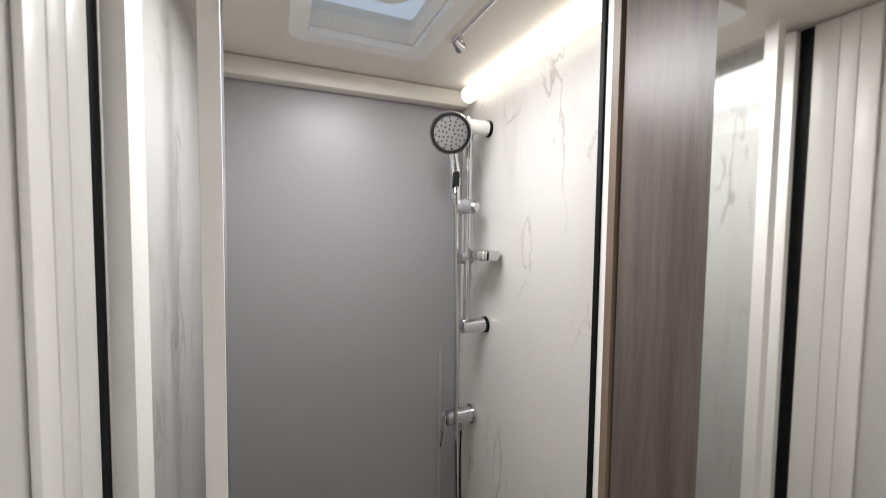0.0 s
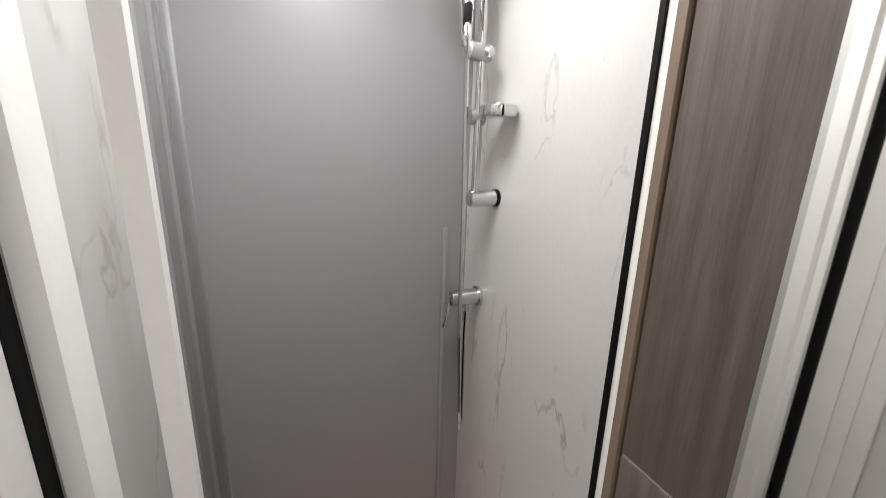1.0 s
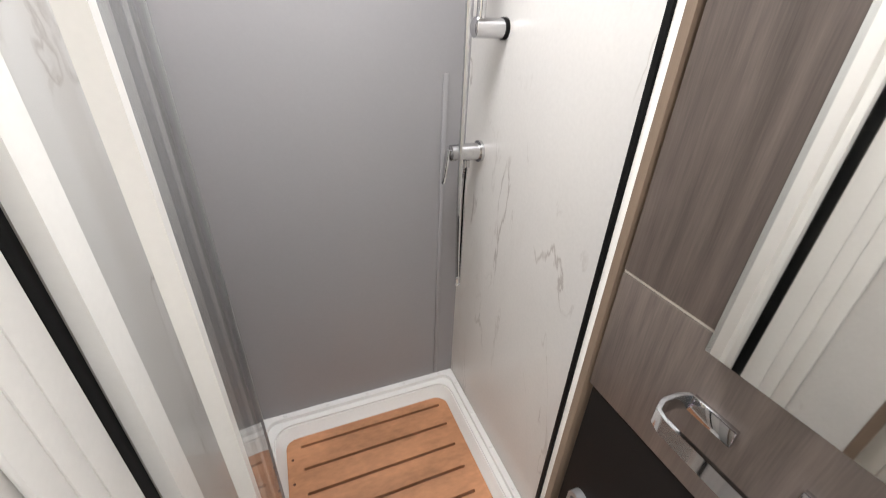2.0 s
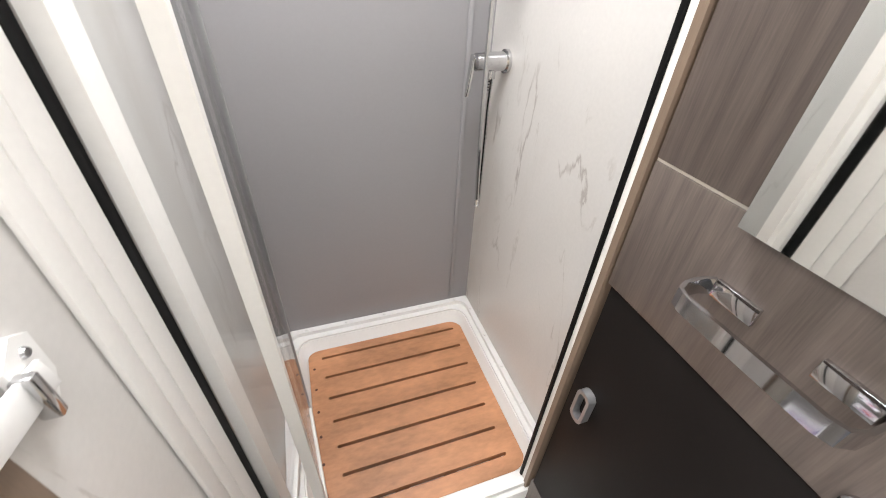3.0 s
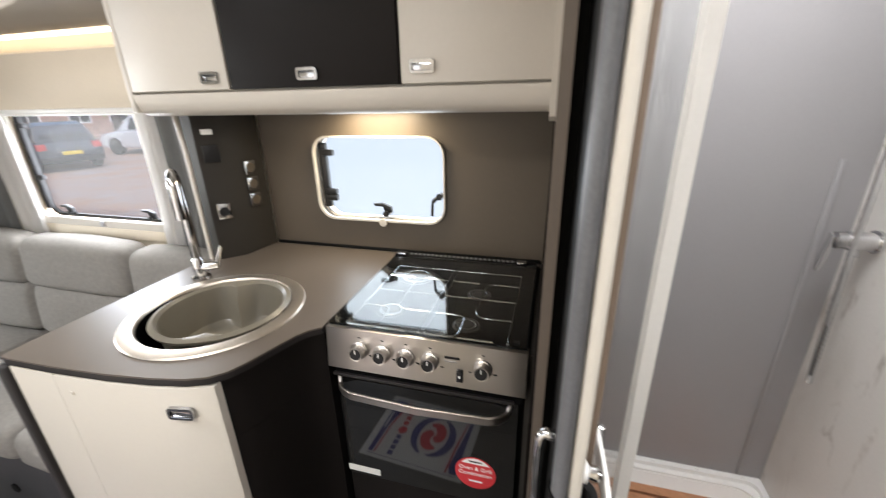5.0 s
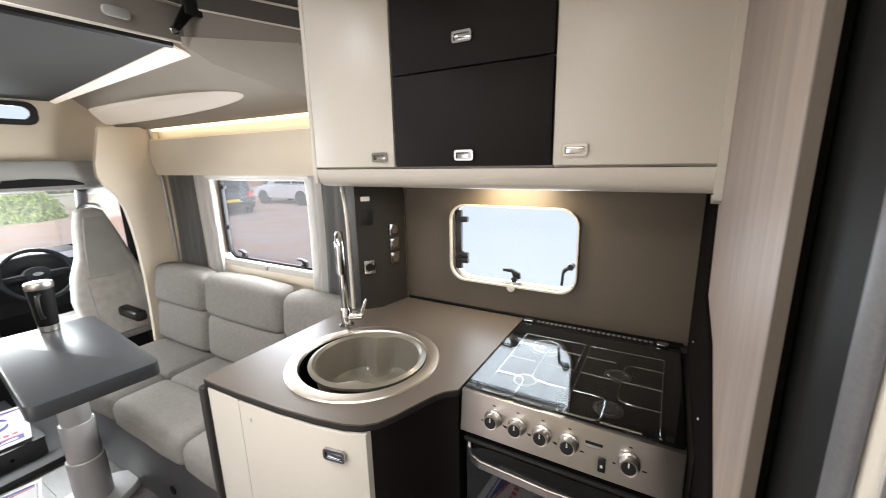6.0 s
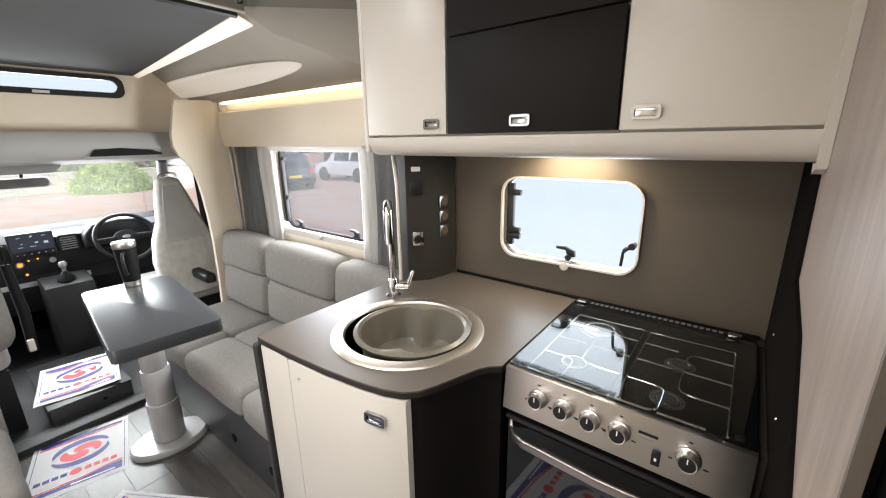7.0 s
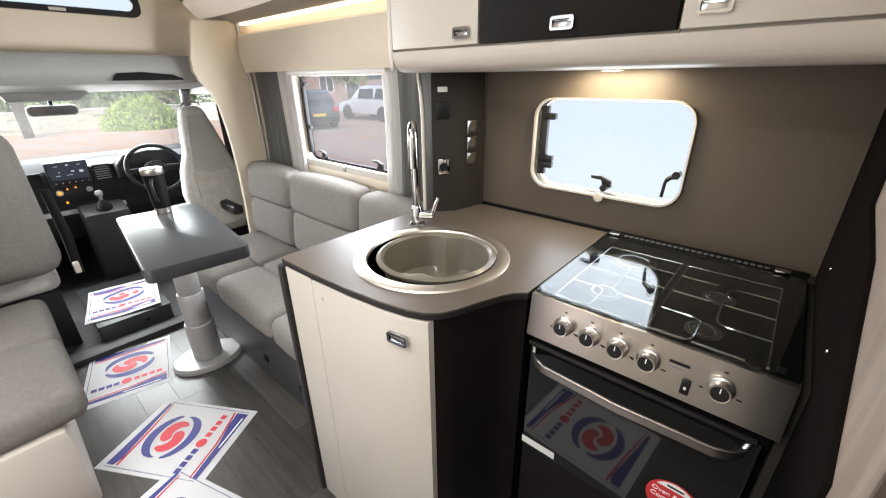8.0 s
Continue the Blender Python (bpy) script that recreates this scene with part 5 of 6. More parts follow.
rows = [[bm.verts.new(v) for v in ((x, y0, z0), (x + 0.02 * k, y1, z1), (x + 0.02 * k, y1 + 0.004, z1 + 0.006), (x, y0, z0 + 0.008))] for x, y0, z0, y1, z1, k in ((-1.655, 1.7165, 1.768, 1.736, 1.760, 0), (-0.497, 1.7165, 1.8580, 1.768, 1.8300, 1))]
for k in range(4):
    bm.faces.new((rows[0][k], rows[0][(k + 1) % 4], rows[1][(k + 1) % 4], rows[1][k]))
bm.faces.new(rows[0]), bm.faces.new(rows[1])
bmesh.ops.recalc_face_normals(bm, faces=bm.faces[:])
part("led_strip", bm, M_LEDPANEL, cove, "lit warm LED strip beside the bed")
# lit oval recess of the cove, laid on as a glowing shape
SL = Matrix.Translation((-1.32, 1.905, 1.708)) @ pose(0, 0, 0, 180 - 39, 0, 0)
bm = Lathe([(0, 0.012), (0.7, 0.0112), (0.92, 0.0075), (1.0, 0.001), (1.0, -0.004), (0, -0.004)], SL @ Matrix.Diagonal((0.92, 0.062, 1, 1)), 64)
for v in bm.verts:
    v.co.x = max(v.co.x, -1.655 + (1.905 - v.co.y) * 0.5)
part("oval_recess_glow", bm, M_OVAL, cove, "long oval recess of the cove with a warm glow put in")
solo("pelmet_lamp", Prism([(2.045, 1.6395), (2.060, 1.6395), (2.060, 1.628), (2.045, 1.628)], -1.42, 0.07, YZ), M_LEDWARM, "lit warm LED strip behind the pelmet", "lamp")

ov = solo("overcab_wall", Holed([(-0.03, 1.470), (2.08, 1.470), (2.08, 1.80), (-0.03, 1.80)], [rrect(0.55, 1.655, 1.655, 1.752, 0.035)], -1.690, -1.662, YZ), M_CREAMWALL, "cream moulded wall over the cab with a roof window", "wall", kind="structure")
hw = thing("overcab_window", (-1.67, 1.1, 1.65), "black framed panoramic window over the cab", "window")
hw["kind"] = "structure"
part("window_frame", Ring(rrect(0.575, 1.630, 1.676, 1.736, 0.03), rrect(0.545, 1.660, 1.650, 1.757, 0.04), -1.6615, -1.645, YZ), M_BLACKPL, hw)
part("pane", Prism(rrect(0.572, 1.633, 1.673, 1.739, 0.03), -1.682, -1.678, YZ), M_ACRYLIC, hw).visible_shadow = False
part("latch", Box(-1.645, -1.635, 1.30, 1.36, 1.655, 1.668, r=0.002), M_CREAM, hw)
solo("overcab_roof", Prism([(-0.46, 1.986), (-0.46, 2.03), (-1.70, 1.93), (-1.70, 1.80), (-1.692, 1.80)], -0.03, 2.08, XZ), M_LINING, "lining of the roof over the cab", "ceiling", kind="structure")
solo("cab_header", Prism([(-1.56, 1.372), (-1.552, 1.40), (-1.556, 1.455), (-1.575, 1.478), (-1.661, 1.480), (-1.75, 1.47), (-1.75, 1.345), (-1.60, 1.342)], -0.03, 1.815, XZ, r=0.0), M_CABTRIM, "pale grey header beam over the cab opening", "beam", kind="structure")
sl = thing("header_slot", (-1.55, 1.6, 1.37), "dark storage slot in the cab header", "storage slot")
part("recess", Prism([(1.430, 1.358), (1.455, 1.392), (1.56, 1.398), (1.70, 1.385), (1.745, 1.366), (1.745, 1.358)], -1.556, -1.5485, YZ), M_BLACK, sl)

# sofa along the side wall
solo("sofa_base", Box(-1.448, 0.105, 1.505, 2.08, 0.0, 0.335, r=0.003), M_SOFABASE, "charcoal board base of the side sofa", "sofa base", kind="")
for x in (-0.62, -0.30):
    v = thing("base_vent", (x, 1.50, 0.11), "small round black vent in the sofa base", "vent")
    part("ring", Lathe([(0, 0), (0.02, 0), (0.02, 0.004), (0.012, 0.006), (0, 0.002)], pose(x, 1.5045, 0.115, 90, 0, 0), 18), M_BLACK, v)


def cushion(x0, x1, y0, y1, z0, z1, r, lean=0.0, bulge=0.012):
    bm = Box(x0, x1, y0, y1, z0, z1, r=r, seg=4)
    bmesh.ops.subdivide_edges(bm, edges=[e for e in bm.edges if e.calc_length() > 0.15], cuts=3, use_grid_fill=True)
    for v in bm.verts:
        u, w, q = [(c - a) / (b - a) * 2 - 1 for c, a, b in zip(v.co, (x0, y0, z0), (x1, y1, z1))]
        k = bulge * (1 - min(1, abs(u)) ** 4)
        v.co.z += k * (1 - min(1, abs(w)) ** 4) * (1 if q > 0 else -0.3)
        v.co.y += -k * (1 - min(1, abs(q)) ** 4) * (1 if w < 0 else 0)
        v.co.y += lean * (v.co.z - z0)
        n = noise.noise(v.co * 7) * 0.004
        v.co += Vector((0, n, n))
    for f in bm.faces:
        f.smooth = True
    return bm


for x0, x1 in ((-1.445, -0.95), (-0.94, -0.40), (-0.39, 0.100)):
    sc = thing("seat_cushion", ((x0 + x1) / 2, 1.72, 0.335), "grey-beige woven sofa seat cushion", "cushion", "seat cushions of the side sofa")
    part("front_pad", cushion(x0, x1, 1.462, 1.70, 0.337, 0.462, 0.035), M_FABRIC, sc)
    part("rear_pad", cushion(x0, x1, 1.695, 1.955, 0.337, 0.458, 0.030), M_FABRIC, sc)
for x0, x1, z1 in ((-1.445, -0.955, 0.895), (-0.945, -0.37, 0.895), (-0.355, 0.100, 0.885)):
    bc = thing("back_cushion", ((x0 + x1) / 2, 2.0, 0.46), "grey-beige woven sofa back cushion with a cross seam", "cushion", "back cushions of the side sofa")
    part("lower_pad", cushion(x0, x1, 1.895, 2.02, 0.470, 0.695, 0.035, lean=0.10), M_FABRIC, bc)
    part("upper_pad", cushion(x0, x1, 1.905, 2.03, 0.690, z1, 0.04, lean=0.12), M_FABRIC, bc)

# pedestal table
tb = thing("pedestal_table", pose(-0.828, 1.343, 0.0, 0, 0, -6.0), "slate grey table on a silver telescopic pedestal", "table", local=True)
part("tabletop", Prism(rrect(-0.388, 0.388, -0.170, 0.170, 0.030), 0.728, 0.779, r=0.004), M_TABLE, tb)
PX = Matrix.Translation((-0.185, 0.002, 0))
part("foot_plate", Lathe([(0, 0.0), (1.0, 0.0), (1.0, 0.016), (0.94, 0.028), (0, 0.032)], PX @ Matrix.Diagonal((0.122, 0.166, 1, 1)), 40), M_PEDESTAL, tb)
for r, z0, z1 in ((0.066, 0.032, 0.235), (0.059, 0.235, 0.405), (0.051, 0.405, 0.70)):
    part("column_stage", Lathe([(r * 0.97, z0), (r, z0 + 0.004), (r, z1 - 0.004), (r * 0.95, z1)], PX, 32), M_PEDESTAL, tb)
part("top_bracket", Prism(rrect(-0.29, -0.08, -0.10, 0.10, 0.02), 0.70, 0.7275), M_EDGE, tb)
part("slide_rail", Box(-0.36, 0.30, -0.150, -0.125, 0.705, 0.7278), M_ALU, tb)
mug = thing("travel_mug", (-1.150, 1.390, 0.779), "black travel mug with steel rim and base", "mug")
part("base_ring", Lathe([(0.031, 0.7795), (0.033, 0.781), (0.034, 0.805)], Matrix.Translation((-1.150, 1.390, 0)), 28), M_STEEL, mug)
part("body", Lathe([(0.034, 0.805), (0.036, 0.83), (0.043, 0.955), (0.043, 0.962)], Matrix.Translation((-1.150, 1.390, 0)), 28), M_BLACK, mug)
part("rim", Lathe([(0.043, 0.9622), (0.045, 0.965), (0.0455, 0.985), (0.043, 0.990), (0.02, 0.993)], Matrix.Translation((-1.150, 1.390, 0)), 28), M_STEEL, mug)
part("handle", Tube(smooth_path([(-1.112, 1.374, 0.945), (-1.089, 1.362, 0.940), (-1.080, 1.358, 0.90), (-1.092, 1.364, 0.855), (-1.114, 1.374, 0.845)], 4), 0.007, 10), M_BLACKPL, mug)


def crescent(r0, r1, a0, a1, wmax, n=16, sq=0.8):
    """A tapering arc, as in a drawn swirl."""
    o, i = [], []
    for k in range(n + 1):
        t = k / n
        a, r, w = radians(a0 + (a1 - a0) * t), r0 + (r1 - r0) * t, wmax * math.sin(3.14159 * min(1, 0.06 + t * 0.94))
        o.append((math.cos(a) * (r + w / 2), math.sin(a) * (r + w / 2) * sq))
        i.append((math.cos(a) * (r - w / 2), math.sin(a) * (r - w / 2) * sq))
    return o + i[::-1]


def paper_mat(m, crumple=0.0, label="white paper floor mat with blue and red print", w=0.36, h=0.455):
    p = thing("paper_mat", m, label, "floor mat", "paper floor mats", local=True)

    def flat(pts, z):
        """A printed shape as a fine strip of paper-thin triangles that follows the sheet."""
        bm = bmesh.new()
        prism(bm, pts, z, z + 0.0004)
        return bm

    def lay(bm, sheet=False):
        if crumple:
            bmesh.ops.subdivide_edges(bm, edges=[e for e in bm.edges if e.calc_length() > 0.03], cuts=3, use_grid_fill=True)
            for v in bm.verts:
                q = Vector((v.co.x * 9, v.co.y * 9, 3.3))
                v.co.z += crumple * (noise.noise(q) + 1) * 0.6 + crumple * max(0, v.co.x * 4) ** 2
        return bm
    grid = bmesh.new()
    nx, ny = 14, 18
    vs = [[grid.verts.new((-w / 2 + w * i / nx, -h / 2 + h * j / ny, 0.0006)) for i in range(nx + 1)] for j in range(ny + 1)]
    for j in range(ny):
        for i in range(nx):
            grid.faces.new((vs[j][i], vs[j][i + 1], vs[j + 1][i + 1], vs[j + 1][i]))
    if crumple:
        for v in grid.verts:
            q = Vector((v.co.x * 9, v.co.y * 9, 3.3))
            v.co.z += crumple * (noise.noise(q) + 1) * 0.6 + crumple * max(0, v.co.x * 4) ** 2
    bmesh.ops.solidify(grid, geom=grid.faces[:], thickness=-0.0004)
    part("sheet", grid, M_PAPER, p)
    z = 0.0016
    a, b = w / 2 - 0.025, h / 2 - 0.03
    part("blue_band", lay(flat([(-a, b), (-a, b - 0.030), (-a + 0.03, b - 0.040), (a * 0.5, b - 0.018), (a, b - 0.012), (a, b)], z)), M_PBLUE, p)
    part("red_line", lay(flat([(-a, b - 0.050), (-a, b - 0.042), (-a * 0.3, b - 0.036), (a, b - 0.018), (a, b - 0.022), (-a * 0.2, b - 0.044)], z)), M_PRED, p)
    part("blue_band", lay(flat([(-a, -b), (-a, -b + 0.020), (0, -b + 0.026), (a * 0.6, -b + 0.048), (a, -b + 0.052), (a, -b)], z)), M_PBLUE, p)
    part("red_line", lay(flat([(-a, -b + 0.026), (-a, -b + 0.032), (0, -b + 0.038), (a, -b + 0.068), (a, -b + 0.060), (0, -b + 0.031)], z)), M_PRED, p)
    for a0 in (20, 200):
        part("swirl", lay(flat([(x, y + 0.045) for x, y in crescent(0.106, 0.100, a0, a0 + 165, 0.044)], z)), M_PBLUE, p)
        part("swirl", lay(flat([(x, y + 0.045) for x, y in crescent(0.066, 0.008, a0 - 50, a0 + 165, 0.064)], z)), M_PRED, p)
    for i in range(4):
        for u, ink in ((-0.148 + 0.029 * i, M_PBLUE), (0.020 + 0.031 * i, M_PRED)):
            part("word_bar", lay(flat([(u, -0.089), (u, -0.112), (u + 0.022, -0.112), (u + 0.022, -0.089)], z)), ink, p)
    part("word_disc", lay(flat([(-0.010 + 0.021 * math.cos(t), -0.100 + 0.021 * math.sin(t)) for t in [6.28319 * i / 18 for i in range(18)]], z)), M_PRED, p)
    part("small_bar", lay(flat([(-0.02, -b + 0.008), (-0.02, -b + 0.014), (0.13, -b + 0.014), (0.13, -b + 0.008)], z + 0.0005)), M_PAPER, p)
    for s in (-1, 1):
        part("border_line", lay(flat([(s * (a + 0.008), -b), (s * (a + 0.010), -b), (s * (a + 0.010), b), (s * (a + 0.008), b)], z)), M_PBLUE, p)
    return p


def mat_pose(x, y, z, ux, uy):
    return pose(x, y, z, 0, 0, math.degrees(math.atan2(uy, ux)) - 90)


m1 = paper_mat(mat_pose(-1.235, 1.062, 0.0, -0.488, 0.128), label="white paper floor mat lying beside the table foot")
copy_thing(m1, mat_pose(-0.556, 1.086, 0.0, -0.368, -0.222))["label"] = "white paper floor mat lying askew in the aisle"
copy_thing(m1, mat_pose(-0.155, 0.930, 0.0012, -0.30, -0.10))["label"] = "white paper floor mat lapping over another in the aisle"
copy_thing(m1, mat_pose(0.70, 0.985, 0.0, 0.46, 0.035))["label"] = "white paper floor mat lying before the cooker"
paper_mat(mat_pose(-1.87, 1.205, 0.103, -0.488, 0.10), crumple=0.016, label="crumpled white paper mat draped over the cab step box")

# seat box and bench on the near side
bn = thing("bench", (-0.9, 0.5, 0.0), "grey-beige bench seat on a cream box", "bench")
part("box", Box(-1.36, -0.46, 0.0, 0.815, 0.0, 0.345, r=0.02), M_CREAM, bn)
for x0, x1 in ((-1.385, -0.945), (-0.935, -0.47)):
    part("cushion", cushion(x0, x1, 0.02, 0.885, 0.346, 0.462, 0.04), M_FABRIC, bn)
part("end_skirt", Box(-1.40, -1.362, 0.05, 0.87, 0.0, 0.40, r=0.004), M_CABTRIM, bn)

# ---- cab ----
solo("cab_floor", Box(-3.35, -1.5005, -0.03, 2.08, -0.10, -0.02), M_CABFLOOR, "black cab floor covering", "floor", kind="structure")
solo("cab_step", Box(-1.56, -1.455, -0.03, 1.87, -0.0195, 0.030, r=0.004), M_CABFLOOR, "black step edge to the cab", "step", kind="structure")
solo("firewall", Box(-3.33, -3.302, -0.03, 2.08, -0.10, 0.80), M_BLACK, "black bulkhead under the dashboard", "wall", kind="structure")
bx = thing("step_box", (-1.7, 1.19, -0.02), "dark grey metal box on the cab floor", "box")
part("body", Box(-2.25, -1.605, 1.03, 1.378, -0.0195, 0.098, r=0.006), M_SOFABASE, bx)
part("lid", Box(-2.255, -1.600, 1.025, 1.383, 0.0985, 0.1025, r=0.001), M_BLACKPL, bx)
part("screw", Lathe([(0, 0), (0.009, 0), (0.008, 0.004), (0, 0.004)], pose(-1.6048, 1.25, 0.05, 0, 90, 0), 12), M_BLACK, bx)


def cab_seat(x, y, label):
    s = thing("cab_seat", (x, y, -0.02), label, "seat", "cab seats")
    yy = lambda v: y + v  # noqa: E731
    out = [(yy(-0.17), 0.42), (yy(-0.190), 0.66), (yy(-0.165), 0.80), (yy(-0.115), 0.92), (yy(-0.085), 1.10), (yy(-0.06), 1.185), (yy(-0.03), 1.20), (yy(0.03), 1.20), (yy(0.06), 1.185), (yy(0.095), 1.08), (yy(0.140), 0.92), (yy(0.175), 0.80), (yy(0.190), 0.66), (yy(0.17), 0.42)]
    part("backrest", Prism(out, x - 0.08, x + 0.06, lambda u, v, w: (w - 0.18 * (v - 0.8), u, v), r=0.035, seg=3), M_FABRIC2, s)
    ins = [(yy(-0.115), 0.44), (yy(-0.120), 0.80), (yy(0.120), 0.80), (yy(0.115), 0.44)]
    part("back_pad", Prism(ins, x + 0.055, x + 0.072, lambda u, v, w: (w - 0.18 * (v - 0.8), u, v), r=0.006), M_FABRIC2, s)
    cov = [(yy(-0.105), 0.81), (yy(-0.085), 1.00), (yy(-0.055), 1.15), (yy(0.055), 1.15), (yy(0.085), 1.00), (yy(0.105), 0.81)]
    part("back_cover", Prism(cov, x + 0.055, x + 0.068, lambda u, v, w: (w - 0.18 * (v - 0.8), u, v), r=0.004), M_FABRICDK, s, "darker grey cloth cover")
    part("seat_pad", cushion(x - 0.56, x + 0.02, y - 0.22, y + 0.22, 0.34, 0.47, 0.05), M_FABRIC2, s)
    part("armrest", Box(x - 0.02, x + 0.33, y - 0.02, y + 0.045, 0.535, 0.60, r=0.02, seg=3), M_BLACKPL, s, "black armrest")
    part("pedestal_box", Box(x - 0.45, x - 0.05, y - 0.18, y + 0.18, -0.0195, 0.335), M_BLACKPL, s)
    part("top_loop", Tube([(x - 0.05 + 0.0, y + 0.055 * math.cos(a), 1.20 + 0.030 * math.sin(a)) for a in [3.14159 * i / 12 for i in range(13)]], 0.006, 8), M_CABTRIM, s)
    return s


cab_seat(-1.93, 1.885, "light grey cab driver seat with a darker headrest cover")
ps = thing("passenger_seat", (-1.68, 0.72, -0.02), "grey swivelled passenger seat seen from its back", "seat", "cab seats")
part("backrest", cushion(-1.74, -1.56, 0.42, 1.015, 0.47, 1.17, 0.09, lean=-0.02), M_FABRIC, ps)
part("seat_pad", cushion(-2.20, -1.72, 0.47, 0.97, 0.33, 0.48, 0.05), M_FABRIC2, ps)
part("pedestal_box", Box(-2.10, -1.75, 0.52, 0.95, -0.0195, 0.325), M_BLACKPL, ps)
part("belt_stalk", Tube([(-1.66, 1.05, 0.42), (-1.70, 1.06, 0.62), (-1.74, 1.05, 0.86)], [0.02, 0.022, 0.018], 10), M_BLACK, ps, "black belt strap")
part("belt_buckle", Box(-1.655, -1.625, 1.035, 1.06, 0.43, 0.49, r=0.006), M_CREAM, ps)

dash = thing("dashboard", (-2.95, 1.05, 0.3), "dark grey cab dashboard with vents and lit controls", "dashboard")
DP = [(-2.70, 0.36), (-2.66, 0.48), (-2.70, 0.56), (-2.66, 0.66), (-2.70, 0.80), (-2.78, 0.845), (-3.00, 0.855), (-3.30, 0.80), (-3.30, 0.30), (-2.75, 0.30)]
part("body", Prism(DP, 0.02, 2.045, XZ), M_DASH, dash)
part("lower_strip", Prism([(-2.655, 0.500), (-2.645, 0.505), (-2.650, 0.535), (-2.662, 0.53)], 0.4, 1.50, XZ), M_ALU, dash, "satin grey trim strip")
part("top_strip", Prism([(-2.693, 0.800), (-2.683, 0.806), (-2.74, 0.846), (-2.76, 0.842)], 1.16, 2.04, XZ), M_GREYPR, dash)
scn = part("screen", Box(-2.672, -2.640, 1.135, 1.358, 0.700, 0.862, r=0.008), M_BLACKPL, dash, "black glossy display")
part("display", Box(-2.6396, -2.6385, 1.147, 1.348, 0.742, 0.852), M_SCREEN, scn)
for y, z, w, h in ((1.19, 0.835, 0.020, 0.004), (1.25, 0.838, 0.012, 0.010), (1.31, 0.836, 0.018, 0.004), (1.27, 0.795, 0.016, 0.010), (1.315, 0.79, 0.022, 0.016), (1.19, 0.772, 0.024, 0.004), (1.25, 0.772, 0.03, 0.004), (1.20, 0.795, 0.008, 0.006)):
    part("icon", Box(-2.6383, -2.6378, y - w / 2, y + w / 2, z - h / 2, z + h / 2), M_ICON, scn)
for i in range(6):
    part("button", Lathe([(0, 0), (0.005, 0), (0.004, 0.003), (0, 0.003)], pose(-2.640, 1.165 + 0.034 * i, 0.722, 0, 90, 0), 10), M_ALU, scn)
for y, z, mt, r in ((1.165, 0.655, M_AMBER, 0.013), (1.325, 0.655, M_ALU, 0.020), (1.165, 0.655, M_ALU, 0.022), (1.21, 0.675, M_AMBER, 0.005), (1.255, 0.680, M_AMBER, 0.005), (1.185, 0.585, M_AMBER, 0.007)):
    part("control", Lathe([(0, 0), (r, 0), (r * 0.9, 0.010 + (0.006 if mt is M_AMBER else 0)), (0, 0.011 + (0.006 if mt is M_AMBER else 0))], pose(-2.668, y, z, 0, 90, 0), 18), mt, dash)
vt = part("air_vent", Ring(rrect(1.385, 1.475, 0.700, 0.800, 0.015), rrect(1.370, 1.490, 0.688, 0.812, 0.022), -2.70, -2.660, YZ), M_DASH, dash)
for i in range(6):
    part("vent_slat", Box(-2.698, -2.668, 1.386, 1.474, 0.710 + 0.016 * i, 0.715 + 0.016 * i), M_ALU, vt)
vt = part("air_vent", Ring(rrect(1.045, 1.105, 0.700, 0.790, 0.015), rrect(1.030, 1.120, 0.688, 0.802, 0.022), -2.70, -2.660, YZ), M_DASH, dash)
part("binnacle", Prism([(1.50, 0.70), (1.505, 0.80), (1.56, 0.865), (1.72, 0.885), (1.88, 0.865), (1.94, 0.80), (1.945, 0.70)], -2.74, -2.60, YZ, r=0.02, seg=3), M_BLACKPL, dash)
con = thing("gear_console", (-2.55, 1.35, -0.02), "black centre console with a short gear lever", "console")
part("body", Prism([(-2.70, -0.0195), (-2.70, 0.54), (-2.60, 0.56), (-2.42, 0.52), (-2.36, 0.30), (-2.34, -0.0195)], 1.22, 1.47, XZ, r=0.012), M_BLACKPL, con)
part("gaiter", Lathe([(0.050, 0.535), (0.046, 0.555), (0.025, 0.585), (0.012, 0.60)], Matrix.Translation((-2.50, 1.345, 0)), 20), M_BLACK, con)
part("gear_knob", Lathe([(0.010, 0.60), (0.012, 0.62), (0.022, 0.635), (0.024, 0.650), (0.016, 0.664), (0, 0.666)], Matrix.Translation((-2.50, 1.345, 0)), 20), M_ALU, con)
sw = thing("steering_wheel", (-2.48, 1.715, 0.765), "black three-spoke steering wheel", "steering wheel")
SWM = Matrix.Translation((-2.48, 1.715, 0.765)) @ pose(0, 0, 0, 0, 62, 0)
part("rim", Tube([SWM @ Vector((0.172 * math.cos(a), 0.178 * math.sin(a), 0)) for a in [6.28319 * i / 40 for i in range(41)]], 0.014, 10), M_BLACKPL, sw)
part("hub", Lathe([(0, -0.05), (0.058, -0.04), (0.068, -0.012), (0.060, 0.002), (0.03, 0.008), (0, 0.009)], SWM @ Matrix.Diagonal((0.85, 1.15, 1, 1)), 28), M_DASH, sw)
part("badge", Lathe([(0, 0.0092), (0.022, 0.0092), (0.02, 0.012), (0, 0.012)], SWM @ Matrix.Diagonal((0.6, 1.2, 1, 1)), 20), M_ALU, sw)
for a in (0, 90, 270):
    d = Vector((math.cos(radians(a)), math.sin(radians(a)), 0))
    part("spoke", Tube([SWM @ (d * 0.05 + Vector((0, 0, -0.015))), SWM @ (d * 0.165)], [0.022, 0.013], 8), M_DASH, sw)
part("column", Tube([SWM @ Vector((0, 0, -0.03)), SWM @ Vector((0, 0, -0.20))], [0.045, 0.055], 14), M_BLACKPL, sw)

